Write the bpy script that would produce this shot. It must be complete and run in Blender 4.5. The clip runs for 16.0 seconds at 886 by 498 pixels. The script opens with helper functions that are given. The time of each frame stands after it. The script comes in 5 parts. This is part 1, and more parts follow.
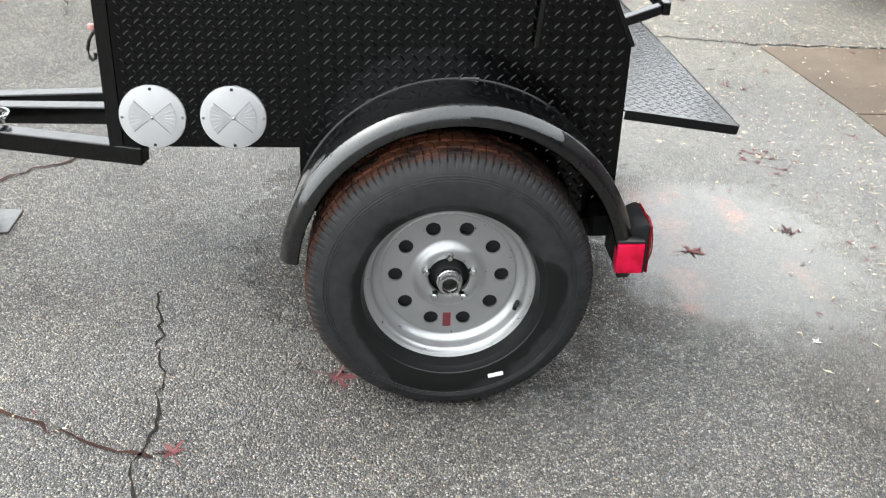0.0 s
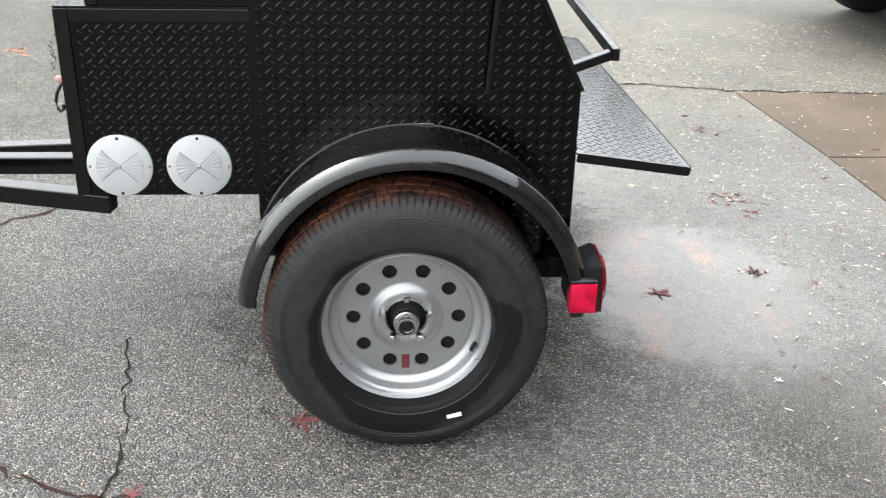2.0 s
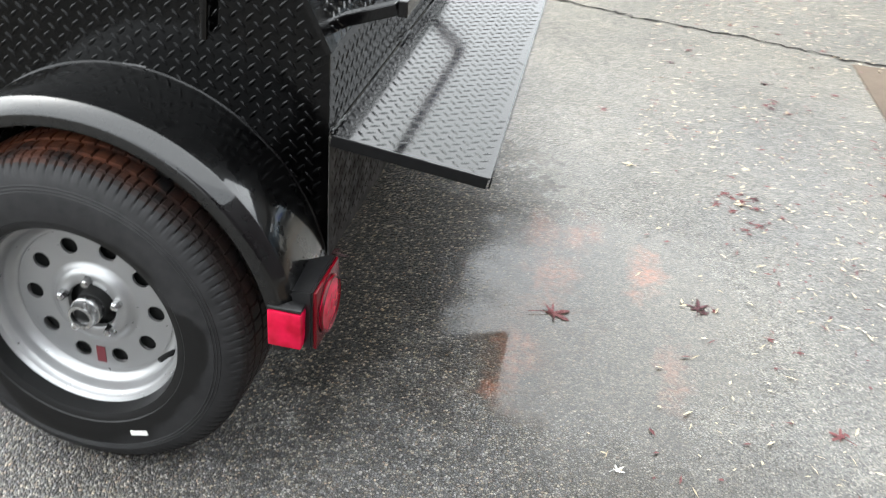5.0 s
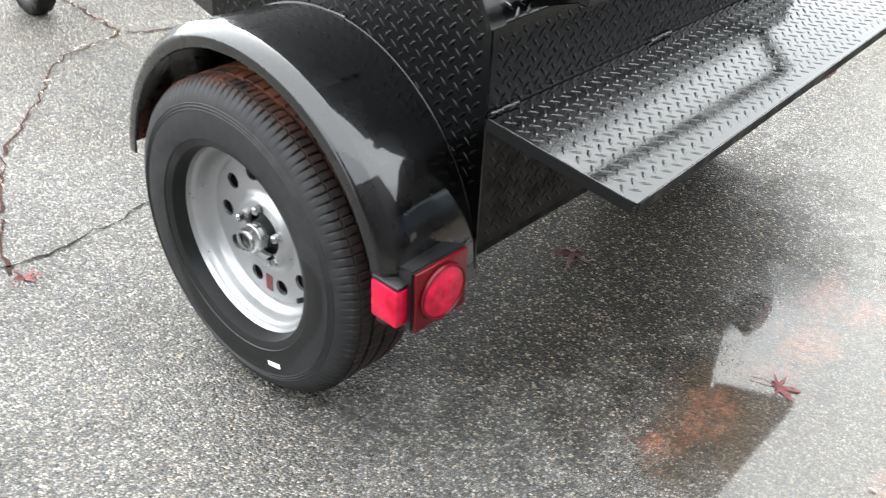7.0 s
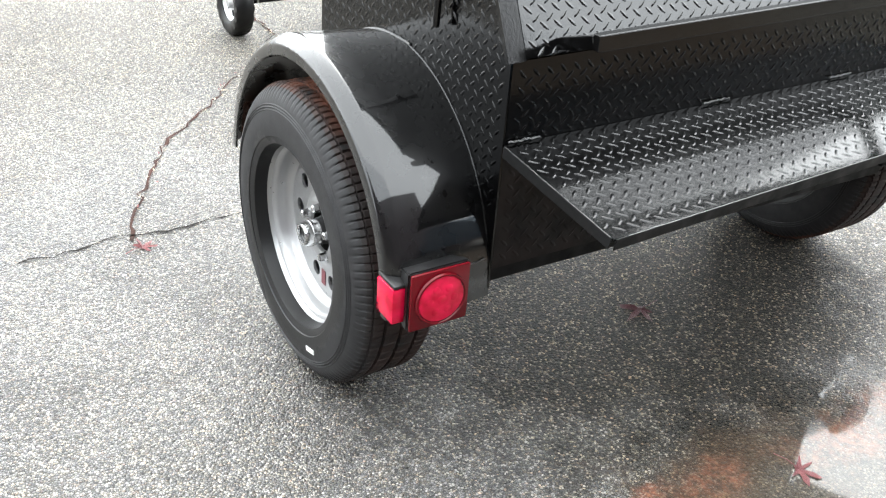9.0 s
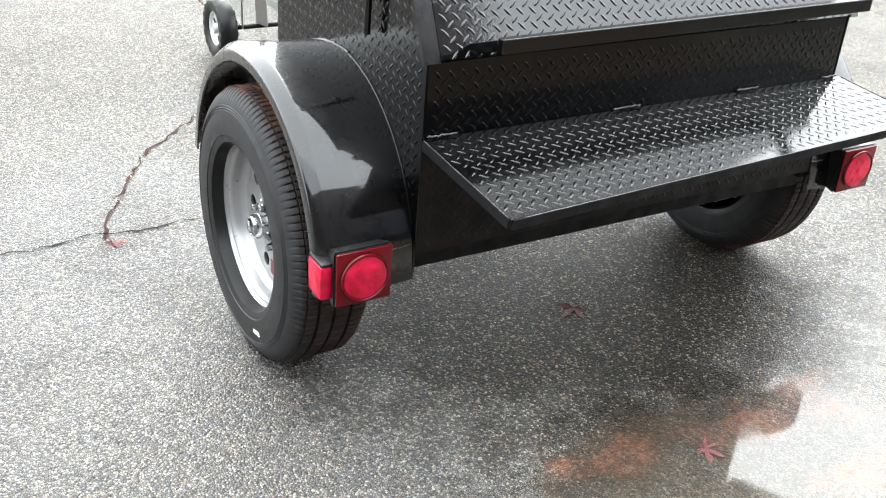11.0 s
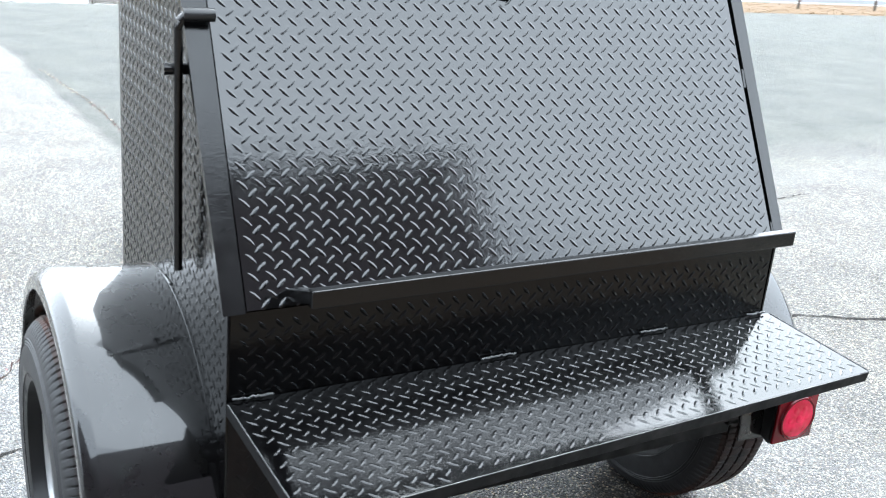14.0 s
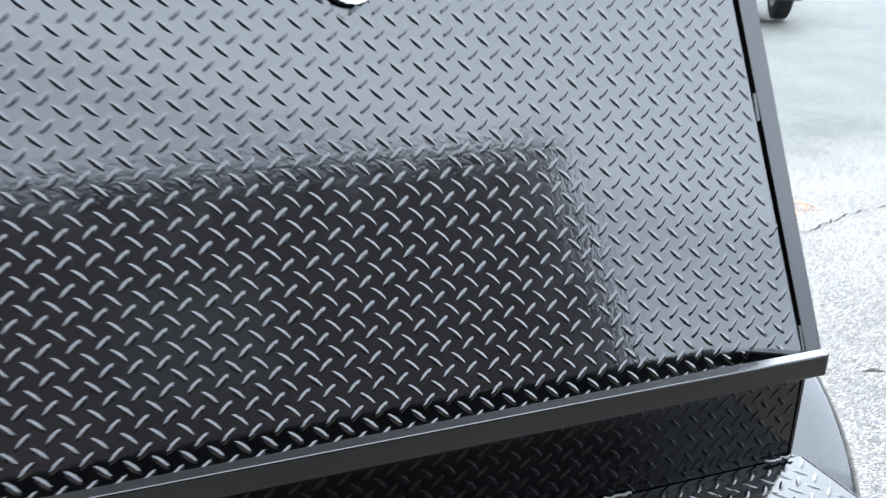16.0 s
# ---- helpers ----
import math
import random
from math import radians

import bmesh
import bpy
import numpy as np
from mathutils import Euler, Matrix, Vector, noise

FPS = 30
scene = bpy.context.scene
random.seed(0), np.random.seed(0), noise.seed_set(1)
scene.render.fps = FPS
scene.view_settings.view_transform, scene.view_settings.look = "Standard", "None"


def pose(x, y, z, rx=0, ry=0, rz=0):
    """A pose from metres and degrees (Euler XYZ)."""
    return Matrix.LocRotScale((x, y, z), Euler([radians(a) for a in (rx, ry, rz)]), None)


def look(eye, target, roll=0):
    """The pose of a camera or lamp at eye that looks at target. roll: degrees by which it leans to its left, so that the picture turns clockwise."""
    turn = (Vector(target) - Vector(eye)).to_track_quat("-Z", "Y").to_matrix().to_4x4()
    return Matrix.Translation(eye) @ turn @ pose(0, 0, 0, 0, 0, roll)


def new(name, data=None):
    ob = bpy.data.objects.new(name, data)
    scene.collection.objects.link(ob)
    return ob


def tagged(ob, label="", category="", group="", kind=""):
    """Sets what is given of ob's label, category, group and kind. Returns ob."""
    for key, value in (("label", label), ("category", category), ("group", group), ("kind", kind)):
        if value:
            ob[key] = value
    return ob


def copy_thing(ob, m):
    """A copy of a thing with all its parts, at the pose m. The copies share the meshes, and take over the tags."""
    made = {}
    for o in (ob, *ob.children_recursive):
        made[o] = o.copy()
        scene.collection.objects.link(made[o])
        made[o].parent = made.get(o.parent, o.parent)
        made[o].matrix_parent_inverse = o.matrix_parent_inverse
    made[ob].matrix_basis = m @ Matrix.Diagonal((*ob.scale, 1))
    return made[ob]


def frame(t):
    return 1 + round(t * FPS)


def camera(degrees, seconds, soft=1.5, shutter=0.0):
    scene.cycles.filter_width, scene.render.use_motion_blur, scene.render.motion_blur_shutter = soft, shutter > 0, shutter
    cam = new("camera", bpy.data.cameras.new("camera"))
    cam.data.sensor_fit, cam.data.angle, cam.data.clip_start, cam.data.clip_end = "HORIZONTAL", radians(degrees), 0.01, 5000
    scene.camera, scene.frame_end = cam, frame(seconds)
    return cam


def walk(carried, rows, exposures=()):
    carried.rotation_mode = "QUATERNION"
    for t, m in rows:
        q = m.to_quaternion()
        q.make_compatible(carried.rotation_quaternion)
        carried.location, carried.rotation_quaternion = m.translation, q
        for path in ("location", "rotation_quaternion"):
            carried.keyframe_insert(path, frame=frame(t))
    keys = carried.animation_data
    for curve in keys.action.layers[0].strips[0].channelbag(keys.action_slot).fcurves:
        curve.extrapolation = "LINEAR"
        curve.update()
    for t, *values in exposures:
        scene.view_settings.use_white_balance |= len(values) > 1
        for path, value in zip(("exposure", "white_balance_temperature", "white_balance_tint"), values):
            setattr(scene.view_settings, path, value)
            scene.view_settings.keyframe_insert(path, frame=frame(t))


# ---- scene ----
cam = camera(46.8, 16.0, soft=1.1, shutter=0.4)
PATH = [
    (0, (-0.172, -1.992, 1.499), (-0.038, -0.235, 0.553), 2.1),
    (0.5, (-0.143, -2.018, 1.494), (-0.046, -0.229, 0.606), 2.0),
    (1, (-0.13, -2.038, 1.499), (-0.007, -0.24, 0.631), 2.0),
    (1.5, (-0.108, -2.046, 1.496), (0.03, -0.242, 0.643), 1.9),
    (2, (-0.065, -2.041, 1.502), (0.062, -0.239, 0.644), 1.3),
    (2.5, (0.096, -1.914, 1.5), (0.206, -0.121, 0.621), 4.8),
    (3, (0.298, -1.798, 1.544), (0.432, 0.012, 0.704), 3.7),
    (3.2, (0.384, -1.76, 1.533), (0.501, 0.066, 0.726), 3.4),
    (5.3, (1.046, -1.296, 1.46), (0.568, 0.316, 0.378), 6.3),
    (5.5, (1.151, -1.269, 1.452), (0.53, 0.306, 0.387), 7.4),
    (6, (1.344, -1.203, 1.45), (0.4, 0.205, 0.39), 2.6),
    (6.5, (1.361, -1.171, 1.426), (0.264, 0.145, 0.393), 0.5),
    (7, (1.373, -0.965, 1.434), (0.275, 0.281, 0.319), 3.1),
    (7.5, (1.417, -0.855, 1.447), (0.304, 0.334, 0.285), 5.0),
    (8, (1.582, -0.779, 1.449), (0.308, 0.266, 0.315), 7.5),
    (8.5, (1.697, -0.743, 1.438), (0.312, 0.207, 0.351), 4.2),
    (8.7, (1.716, -0.779, 1.441), (0.305, 0.163, 0.382), 4.3),
    (10.8, (2.029, -0.739, 1.445), (0.545, 0.209, 0.496), 4.3),
    (11, (2.035, -0.744, 1.452), (0.55, 0.201, 0.502), 4.8),
    (11.5, (2.046, -0.737, 1.457), (0.563, 0.225, 0.521), 4.9),
    (12, (2.061, -0.715, 1.492), (0.573, 0.281, 0.601), 5.2),
    (12.5, (2.048, -0.671, 1.554), (0.504, 0.403, 0.873), 3.0),
    (13, (1.953, -0.558, 1.535), (0.35, 0.511, 1.001), 4.8),
    (13.5, (1.858, -0.422, 1.547), (0.266, 0.628, 0.944), 4.9),
    (14, (1.841, -0.241, 1.506), (0.22, 0.712, 0.825), 5.4),
    (14.5, (1.835, -0.027, 1.546), (0.122, 0.768, 0.886), 3.7),
    (15, (1.765, 0.115, 1.565), (-0.031, 0.796, 1.008), 0.0),
    (15.3, (1.663, 0.19, 1.55), (-0.102, 0.928, 0.965), 5.0),
    (15.5, (1.595, 0.254, 1.541), (-0.129, 1.052, 0.915), 3.2),
    (15.7, (1.521, 0.314, 1.528), (-0.189, 1.107, 0.861), 3.2),
    (16, (1.381, 0.438, 1.486), (-0.327, 1.175, 0.751), 2.3),
]
walk(cam, [(t, look(eye, target, roll)) for t, eye, target, roll in PATH],
     exposures=[(0, 2.75, 6350, 6), (3.2, 2.75, 6350, 6), (5.5, 2.85, 6350, 6), (7, 3.3, 6350, 6), (8.5, 3.45, 6350, 6), (11, 3.35, 6300, 6), (12.2, 3.55, 5950, 5), (13.2, 3.33, 5850, 4), (13.9, 3.42, 5800, 4), (14.5, 3.7, 5700, 5), (15, 3.6, 5700, 5), (16, 3.65, 5650, 6)])

# ---- world and light ----
world = bpy.data.worlds.new("overcast_sky")
scene.world = world
world.use_nodes = True
wn = world.node_tree.nodes
wl = world.node_tree.links
sky = wn.new("ShaderNodeTexSky")
sky.sky_type = 'NISHITA'
sky.sun_disc = False
sky.sun_elevation = radians(50)
sky.sun_rotation = radians(300)
sky.dust_density = 10.0
sky.air_density = 1.0
sky.ozone_density = 1.0
grey = wn.new("ShaderNodeHueSaturation")
grey.inputs["Saturation"].default_value = 0.2
wl.new(sky.outputs[0], grey.inputs["Color"])
cloud = wn.new("ShaderNodeMix")          # the even grey of an overcast sky over most of it
cloud.data_type = 'RGBA'
cloud.inputs[0].default_value = 0.84
cloud.inputs[7].default_value = (3.3, 3.38, 3.55, 1)
wl.new(grey.outputs[0], cloud.inputs[6])
wl.new(cloud.outputs[2], wn["Background"].inputs["Color"])
wn["Background"].inputs["Strength"].default_value = 0.15

sun_data = bpy.data.lights.new("sun", 'SUN')
sun_data.energy = 0.5
sun_data.angle = radians(170)
sun_data.color = (1.0, 0.985, 0.96)
sun = new("sun", sun_data)
sun.matrix_world = look((-5.6, 3.2, 7.7), (0, 0, 0))

# ---- material helpers ----


def mat(name, color, rough=0.5, metal=0.0, coat=0.0, spec=0.5):
    m = bpy.data.materials.new(name)
    m.use_nodes = True
    b = m.node_tree.nodes["Principled BSDF"]
    b.inputs["Base Color"].default_value = (*color, 1)
    b.inputs["Roughness"].default_value = rough
    b.inputs["Metallic"].default_value = metal
    b.inputs["Coat Weight"].default_value = coat
    b.inputs["Coat Roughness"].default_value = 0.08
    b.inputs["Specular IOR Level"].default_value = spec
    return m


def node(m, kind, **values):
    n = m.node_tree.nodes.new(kind)
    for key, value in values.items():
        n.inputs[key.replace("_", " ")].default_value = value
    return n


def wire(m, a, b):
    m.node_tree.links.new(a, b)


def bsdf(m):
    return m.node_tree.nodes["Principled BSDF"]


def coords(m, which="Object"):
    return m.node_tree.nodes.new("ShaderNodeTexCoord").outputs[which]


def ramp(m, source, stops):
    r = m.node_tree.nodes.new("ShaderNodeValToRGB")
    e = r.color_ramp.elements
    while len(e) < len(stops):
        e.new(0.5)
    for el, (p, c) in zip(e, stops):
        el.position = p
        el.color = (*c, 1) if len(c) == 3 else c
    wire(m, source, r.inputs["Fac"])
    return r.outputs["Color"]


def g(v):
    return (v, v, v)


def mix(m, fac, a, b, blend='MIX'):
    n = m.node_tree.nodes.new("ShaderNodeMix")
    n.data_type = 'RGBA'
    n.blend_type = blend
    for socket, value in ((n.inputs[0], fac), (n.inputs[6], a), (n.inputs[7], b)):
        if hasattr(value, "links"):
            wire(m, value, socket)
        elif isinstance(value, (int, float)):
            socket.default_value = value
        else:
            socket.default_value = (*value, 1)
    return n.outputs[2]


def noise_tex(m, vec, scale, detail=3.0, rough=0.55):
    n = node(m, "ShaderNodeTexNoise", Scale=scale, Detail=detail, Roughness=rough)
    wire(m, vec, n.inputs["Vector"])
    return n.outputs["Fac"]


def voronoi(m, vec, scale, feature='F1'):
    n = m.node_tree.nodes.new("ShaderNodeTexVoronoi")
    n.feature = feature
    n.inputs["Scale"].default_value = scale
    wire(m, vec, n.inputs["Vector"])
    return n


def bump(m, height, strength=0.3, distance=0.002):
    n = node(m, "ShaderNodeBump", Strength=strength, Distance=distance)
    wire(m, height, n.inputs["Height"])
    wire(m, n.outputs[0], bsdf(m).inputs["Normal"])
    return n


def math_node(m, op, a, b=0.0, clamp=False):
    n = m.node_tree.nodes.new("ShaderNodeMath")
    n.operation = op
    n.use_clamp = clamp
    for s, v in zip(n.inputs, (a, b)):
        if hasattr(v, "links"):
            wire(m, v, s)
        else:
            s.default_value = v
    return n.outputs[0]


# ---- materials ----
def painted_black(name, base=0.012, rough=0.22, orange=0.25, spec=0.48):
    """Glossy black paint with faint dust and orange peel."""
    m = mat(name, g(base), rough, spec=spec)
    v = coords(m)
    dust = noise_tex(m, v, 7.0, 5.0)
    wire(m, ramp(m, dust, [(0.35, (base, base, base * 1.1)), (0.8, (base * 2.2, base * 2.1, base * 2.2))]), bsdf(m).inputs["Base Color"])
    wire(m, ramp(m, noise_tex(m, v, 22.0, 4.0), [(0.3, g(rough * 0.8)), (0.75, g(rough * 1.5))]), bsdf(m).inputs["Roughness"])
    bump(m, noise_tex(m, v, 160.0, 2.0), orange, 0.0006)
    return m


PLATE = painted_black("black_tread_plate_paint", 0.0006, 0.085, 0.15, 0.67)
# the plate paint again, its mirrored light dimmed for the shelf
STEP = painted_black("dimmed_black_shelf_paint", 0.0006, 0.10, 0.15, 0.43)
STEEL = painted_black("black_frame_paint", 0.0008, 0.16, 0.25, 0.39)
FENDER = painted_black("black_fender_paint", 0.0006, 0.26, 0.05, 0.18)
bsdf(FENDER).inputs["Coat Weight"].default_value = 1.0
bsdf(FENDER).inputs["Coat Roughness"].default_value = 0.05
UNDER = painted_black("dull_black_underbody", 0.0015, 0.6, 0.25, 0.2)
# darker copy of the plate paint, dimming light mirrored on side and rear
DIM_PLATE = painted_black("dimmed_black_plate_paint", 0.0004, 0.13, 0.15, 0.26)


def rubber():
    m = mat("tyre_rubber", g(0.03), 0.55, spec=0.3)
    v = coords(m)
    sep = m.node_tree.nodes.new("ShaderNodeSeparateXYZ")
    wire(m, v, sep.inputs[0])
    low = math_node(m, 'MULTIPLY', sep.outputs[2], -0.7)
    r = math_node(m, 'SQRT', math_node(m, 'ADD', math_node(m, 'MULTIPLY', sep.outputs[0], sep.outputs[0]), math_node(m, 'MULTIPLY', sep.outputs[2], sep.outputs[2])))
    near = math_node(m, 'MULTIPLY', math_node(m, 'SUBTRACT', 0.238, r), 5.0)
    wet = ramp(m, math_node(m, 'ADD', math_node(m, 'ADD', noise_tex(m, v, 6.5, 5.0, 0.62), low), near), [(0.47, g(0.0)), (0.54, g(1.0))])
    dry = ramp(m, noise_tex(m, v, 40.0, 4.0), [(0.3, (0.0095, 0.0093, 0.0098)), (0.7, (0.0190, 0.0187, 0.0194))])
    base = mix(m, wet, dry, (0.004, 0.0039, 0.004))
    wire(m, base, bsdf(m).inputs["Base Color"])
    wire(m, ramp(m, wet, [(0.0, g(0.62)), (1.0, g(0.38))]), bsdf(m).inputs["Roughness"])
    bump(m, noise_tex(m, v, 220.0, 2.0), 0.25, 0.001)
    return m


GRIME = painted_black("black_paint_under_road_grime", 0.002, 0.5, 0.3, 0.2)
wire(GRIME, ramp(GRIME, noise_tex(GRIME, coords(GRIME), 14.0, 5.0), [(0.35, (0.0015, 0.0012, 0.0012)), (0.75, (0.010, 0.0052, 0.0038))]), bsdf(GRIME).inputs["Base Color"])


RUBBER = rubber()


def tread_rubber():
    m = mat("tread_rubber_with_clay", g(0.03), 0.7, spec=0.25)
    v = coords(m)
    sep = m.node_tree.nodes.new("ShaderNodeSeparateXYZ")
    wire(m, v, sep.inputs[0])
    inward = ramp(m, sep.outputs[1], [(0.012, g(0.25)), (0.05, g(1.0))])
    ahead = ramp(m, math_node(m, 'ADD', math_node(m, 'MULTIPLY', sep.outputs[0], -1.4), 0.5), [(0.18, g(0.10)), (0.5, g(1.0))])
    clay = ramp(m, noise_tex(m, v, 16.0, 6.0, 0.65), [(0.34, g(0.0)), (0.58, g(0.95))])
    clay = math_node(m, 'MULTIPLY', math_node(m, 'MULTIPLY', clay, inward), ahead)
    wire(m, mix(m, clay, (0.010, 0.0096, 0.0096), (0.17, 0.058, 0.030)), bsdf(m).inputs["Base Color"])
    bump(m, noise_tex(m, v, 150.0, 3.0), 0.4, 0.0015)
    return m


TREAD = tread_rubber()


def silver(name, base, rough, metal, patch=0.18):
    m = mat(name, g(base), rough, metal)
    v = coords(m)
    wire(m, ramp(m, noise_tex(m, v, 30.0, 4.0), [(0.3, g(base * (1 - patch))), (0.7, g(base))]), bsdf(m).inputs["Base Color"])
    wire(m, ramp(m, noise_tex(m, v, 60.0, 3.0), [(0.3, g(rough * 0.8)), (0.7, g(rough * 1.3))]), bsdf(m).inputs["Roughness"])
    bump(m, noise_tex(m, v, 400.0, 2.0), 0.15, 0.0005)
    return m


RIM = silver("silver_wheel_paint", 0.36, 0.34, 0.75, 0.06)
CHROME = silver("bright_zinc_steel", 0.6, 0.22, 1.0)
VENT = silver("bare_aluminium_disc", 0.50, 0.55, 0.25, 0.05)
BRUSHED = silver("brushed_steel_blade", 0.44, 0.45, 0.3, 0.10)
DIAL = mat("white_dial_glass", g(0.8), 0.1, 0.0, 0.6)
GALV = silver("grey_galvanised_steel", 0.42, 0.45, 0.6)
WORN = silver("worn_bare_edge", 0.10, 0.4, 0.7, 0.7)
DARK = mat("dark_void", g(0.01), 0.8)
WELD = silver("ground_weld_bare_steel", 0.10, 0.45, 0.5)
SLOT = mat("shaded_slot_grey", g(0.22), 0.6)


def lens_red():
    m = mat("red_lens_plastic", (0.62, 0.012, 0.03), 0.2, 0.0, 0.0, 0.25)
    bsdf(m).inputs["Transmission Weight"].default_value = 0.15
    v = coords(m)
    w = voronoi(m, v, 48.0)
    bump(m, w.outputs["Distance"], 0.35, 0.002)
    wire(m, ramp(m, noise_tex(m, v, 28.0, 2.0), [(0.35, (0.36, 0.003, 0.022)), (0.7, (0.66, 0.006, 0.055))]), bsdf(m).inputs["Base Color"])
    return m


RED = lens_red()
RED_EDGE = mat("red_lens_rim", (0.085, 0.0008, 0.004), 0.25, spec=0.25)
STICKER_RED = mat("red_label", (0.11, 0.016, 0.022), 0.5)
STICKER_WHITE = mat("white_label", (0.75, 0.74, 0.70), 0.6)
BLACK_PLASTIC = painted_black("black_plastic", 0.003, 0.35)


def asphalt():
    """Wet, worn asphalt: pale exposed stones in dark binder under a thin film of water, with a shallow puddle and clay smears."""
    m = mat("wet_worn_asphalt", g(0.12), 0.75)
    v = coords(m)
    sep = m.node_tree.nodes.new("ShaderNodeSeparateXYZ")
    wire(m, v, sep.inputs[0])
    px, py = sep.outputs[0], sep.outputs[1]

    def spot(x, y, rx, ry, wob):
        """1 in the middle of an oval, falling to 0 at its uneven edge."""
        dx = math_node(m, 'DIVIDE', math_node(m, 'SUBTRACT', px, x), rx)
        dy = math_node(m, 'DIVIDE', math_node(m, 'SUBTRACT', py, y), ry)
        d = math_node(m, 'SQRT', math_node(m, 'ADD', math_node(m, 'MULTIPLY', dx, dx), math_node(m, 'MULTIPLY', dy, dy)))
        return math_node(m, 'SUBTRACT', 1.0, math_node(m, 'ADD', d, wob), True)

    cells = voronoi(m, v, 185.0)
    edge = voronoi(m, v, 185.0, 'DISTANCE_TO_EDGE')
    grit = voronoi(m, v, 310.0)
    pick = m.node_tree.nodes.new("ShaderNodeSeparateColor")
    wire(m, cells.outputs["Color"], pick.inputs[0])
    pick2 = m.node_tree.nodes.new("ShaderNodeSeparateColor")
    wire(m, grit.outputs["Color"], pick2.inputs[0])
    stones = ramp(m, pick.outputs[0], [(0.0, (0.060, 0.060, 0.061)), (0.35, (0.095, 0.094, 0.093)), (0.60, (0.150, 0.148, 0.142)), (0.80, (0.225, 0.220, 0.206)), (1.0, (0.37, 0.355, 0.325))])
    tint = ramp(m, pick.outputs[1], [(0.0, (1.0, 1.0, 1.08)), (0.6, (1.0, 0.99, 0.96)), (0.9, (1.08, 0.98, 0.84)), (1.0, (1.15, 0.92, 0.80))])
    stones = mix(m, 1.0, stones, tint, 'MULTIPLY')
    joint = ramp(m, edge.outputs["Distance"], [(0.0, g(0.18)), (0.08, g(0.50)), (0.22, g(1.0))])
    stones = mix(m, 1.0, stones, joint, 'MULTIPLY')
    fine = ramp(m, pick2.outputs[0], [(0.0, g(0.052)), (0.45, (0.114, 0.112, 0.106)), (0.85, (0.19, 0.185, 0.172)), (1.0, (0.34, 0.32, 0.28))])
    # the stones are laid bare towards the front of the lot, and filled with fines elsewhere
    drift = math_node(m, 'MULTIPLY', math_node(m, 'SUBTRACT', noise_tex(m, v, 0.9, 5.0, 0.6), 0.5), 1.6)
    newer = math_node(m, 'MULTIPLY', ramp(m, math_node(m, 'ADD', py, math_node(m, 'MULTIPLY', drift, 0.12)), [(0.88, g(0.0)), (0.95, g(1.0))]), math_node(m, 'MULTIPLY', math_node(m, 'SUBTRACT', -2.3, px), 1.2, True))
    worn = math_node(m, 'SUBTRACT', math_node(m, 'ADD', 1.75, math_node(m, 'MULTIPLY', drift, 0.6)), math_node(m, 'MULTIPLY', newer, 3.0))
    bare = ramp(m, math_node(m, 'SUBTRACT', worn, math_node(m, 'ADD', math_node(m, 'MULTIPLY', px, 1.3), math_node(m, 'MULTIPLY', py, 0.40))), [(0.0, g(0.30)), (0.6, g(1.0))])
    base = mix(m, bare, fine, stones)
    smooth = ramp(m, noise_tex(m, v, 40.0, 5.0, 0.7), [(0.3, (0.040, 0.0445, 0.0425)), (0.7, (0.063, 0.0675, 0.0640))])
    base = mix(m, math_node(m, 'MULTIPLY', newer, 0.85), base, smooth)
    blot = ramp(m, noise_tex(m, v, 1.7, 6.0, 0.62), [(0.28, (0.80, 0.80, 0.81)), (0.72, (1.24, 1.21, 1.14))])
    base = mix(m, 1.0, base, blot, 'MULTIPLY')
    patchy = ramp(m, noise_tex(m, v, 26.0, 4.0, 0.6), [(0.3, g(0.8)), (0.7, g(1.15))])
    base = mix(m, 1.0, base, patchy, 'MULTIPLY')
    drier = math_node(m, 'MAXIMUM', math_node(m, 'MULTIPLY', math_node(m, 'SUBTRACT', -0.7, px), 0.8, True), math_node(m, 'MULTIPLY', math_node(m, 'SUBTRACT', py, 1.5), 0.7, True))
    base = mix(m, math_node(m, 'MULTIPLY', drier, 0.8), base, mix(m, 1.0, base, (1.03, 1.0, 0.93), 'MULTIPLY'))
    wob = math_node(m, 'MULTIPLY', math_node(m, 'SUBTRACT', noise_tex(m, v, 7.0, 5.0, 0.6), 0.5), 0.9)
    # wet stretch from under the trailer out to the puddle; trailer's shade painted in
    wet_shade = ramp(m, spot(0.15, 0.92, 0.76, 0.98, wob), [(0.05, g(0.0)), (0.45, g(1.0))])
    base = mix(m, wet_shade, base, mix(m, 1.0, base, ramp(m, pick.outputs[0], [(0.25, (0.13, 0.122, 0.108)), (0.60, (0.22, 0.203, 0.178)), (0.85, (0.40, 0.36, 0.31)), (1.0, (0.75, 0.66, 0.55))]), 'MULTIPLY'))
    shore = math_node(m, 'ADD', math_node(m, 'MULTIPLY', wob, 1.1), math_node(m, 'MULTIPLY', math_node(m, 'SUBTRACT', joint, 0.8), 0.45))
    pool = ramp(m, spot(0.94, 0.80, 0.46, 0.60, shore), [(0.12, g(0.0)), (0.40, g(1.0))])
    pool = math_node(m, 'MAXIMUM', pool, ramp(m, spot(-16.0, 2.6, 1.6, 3.6, wob), [(0.08, g(0.0)), (0.30, g(1.0))]))     # and one along the verge
    base = mix(m, pool, base, mix(m, 1.0, base, (0.62, 0.58, 0.51), 'MULTIPLY'))
    damp = ramp(m, spot(1.22, -0.02, 0.48, 0.50, wob), [(0.0, g(0.0)), (0.5, g(1.0))])
    base = mix(m, damp, base, mix(m, 1.0, base, (0.62, 0.60, 0.57), 'MULTIPLY'))
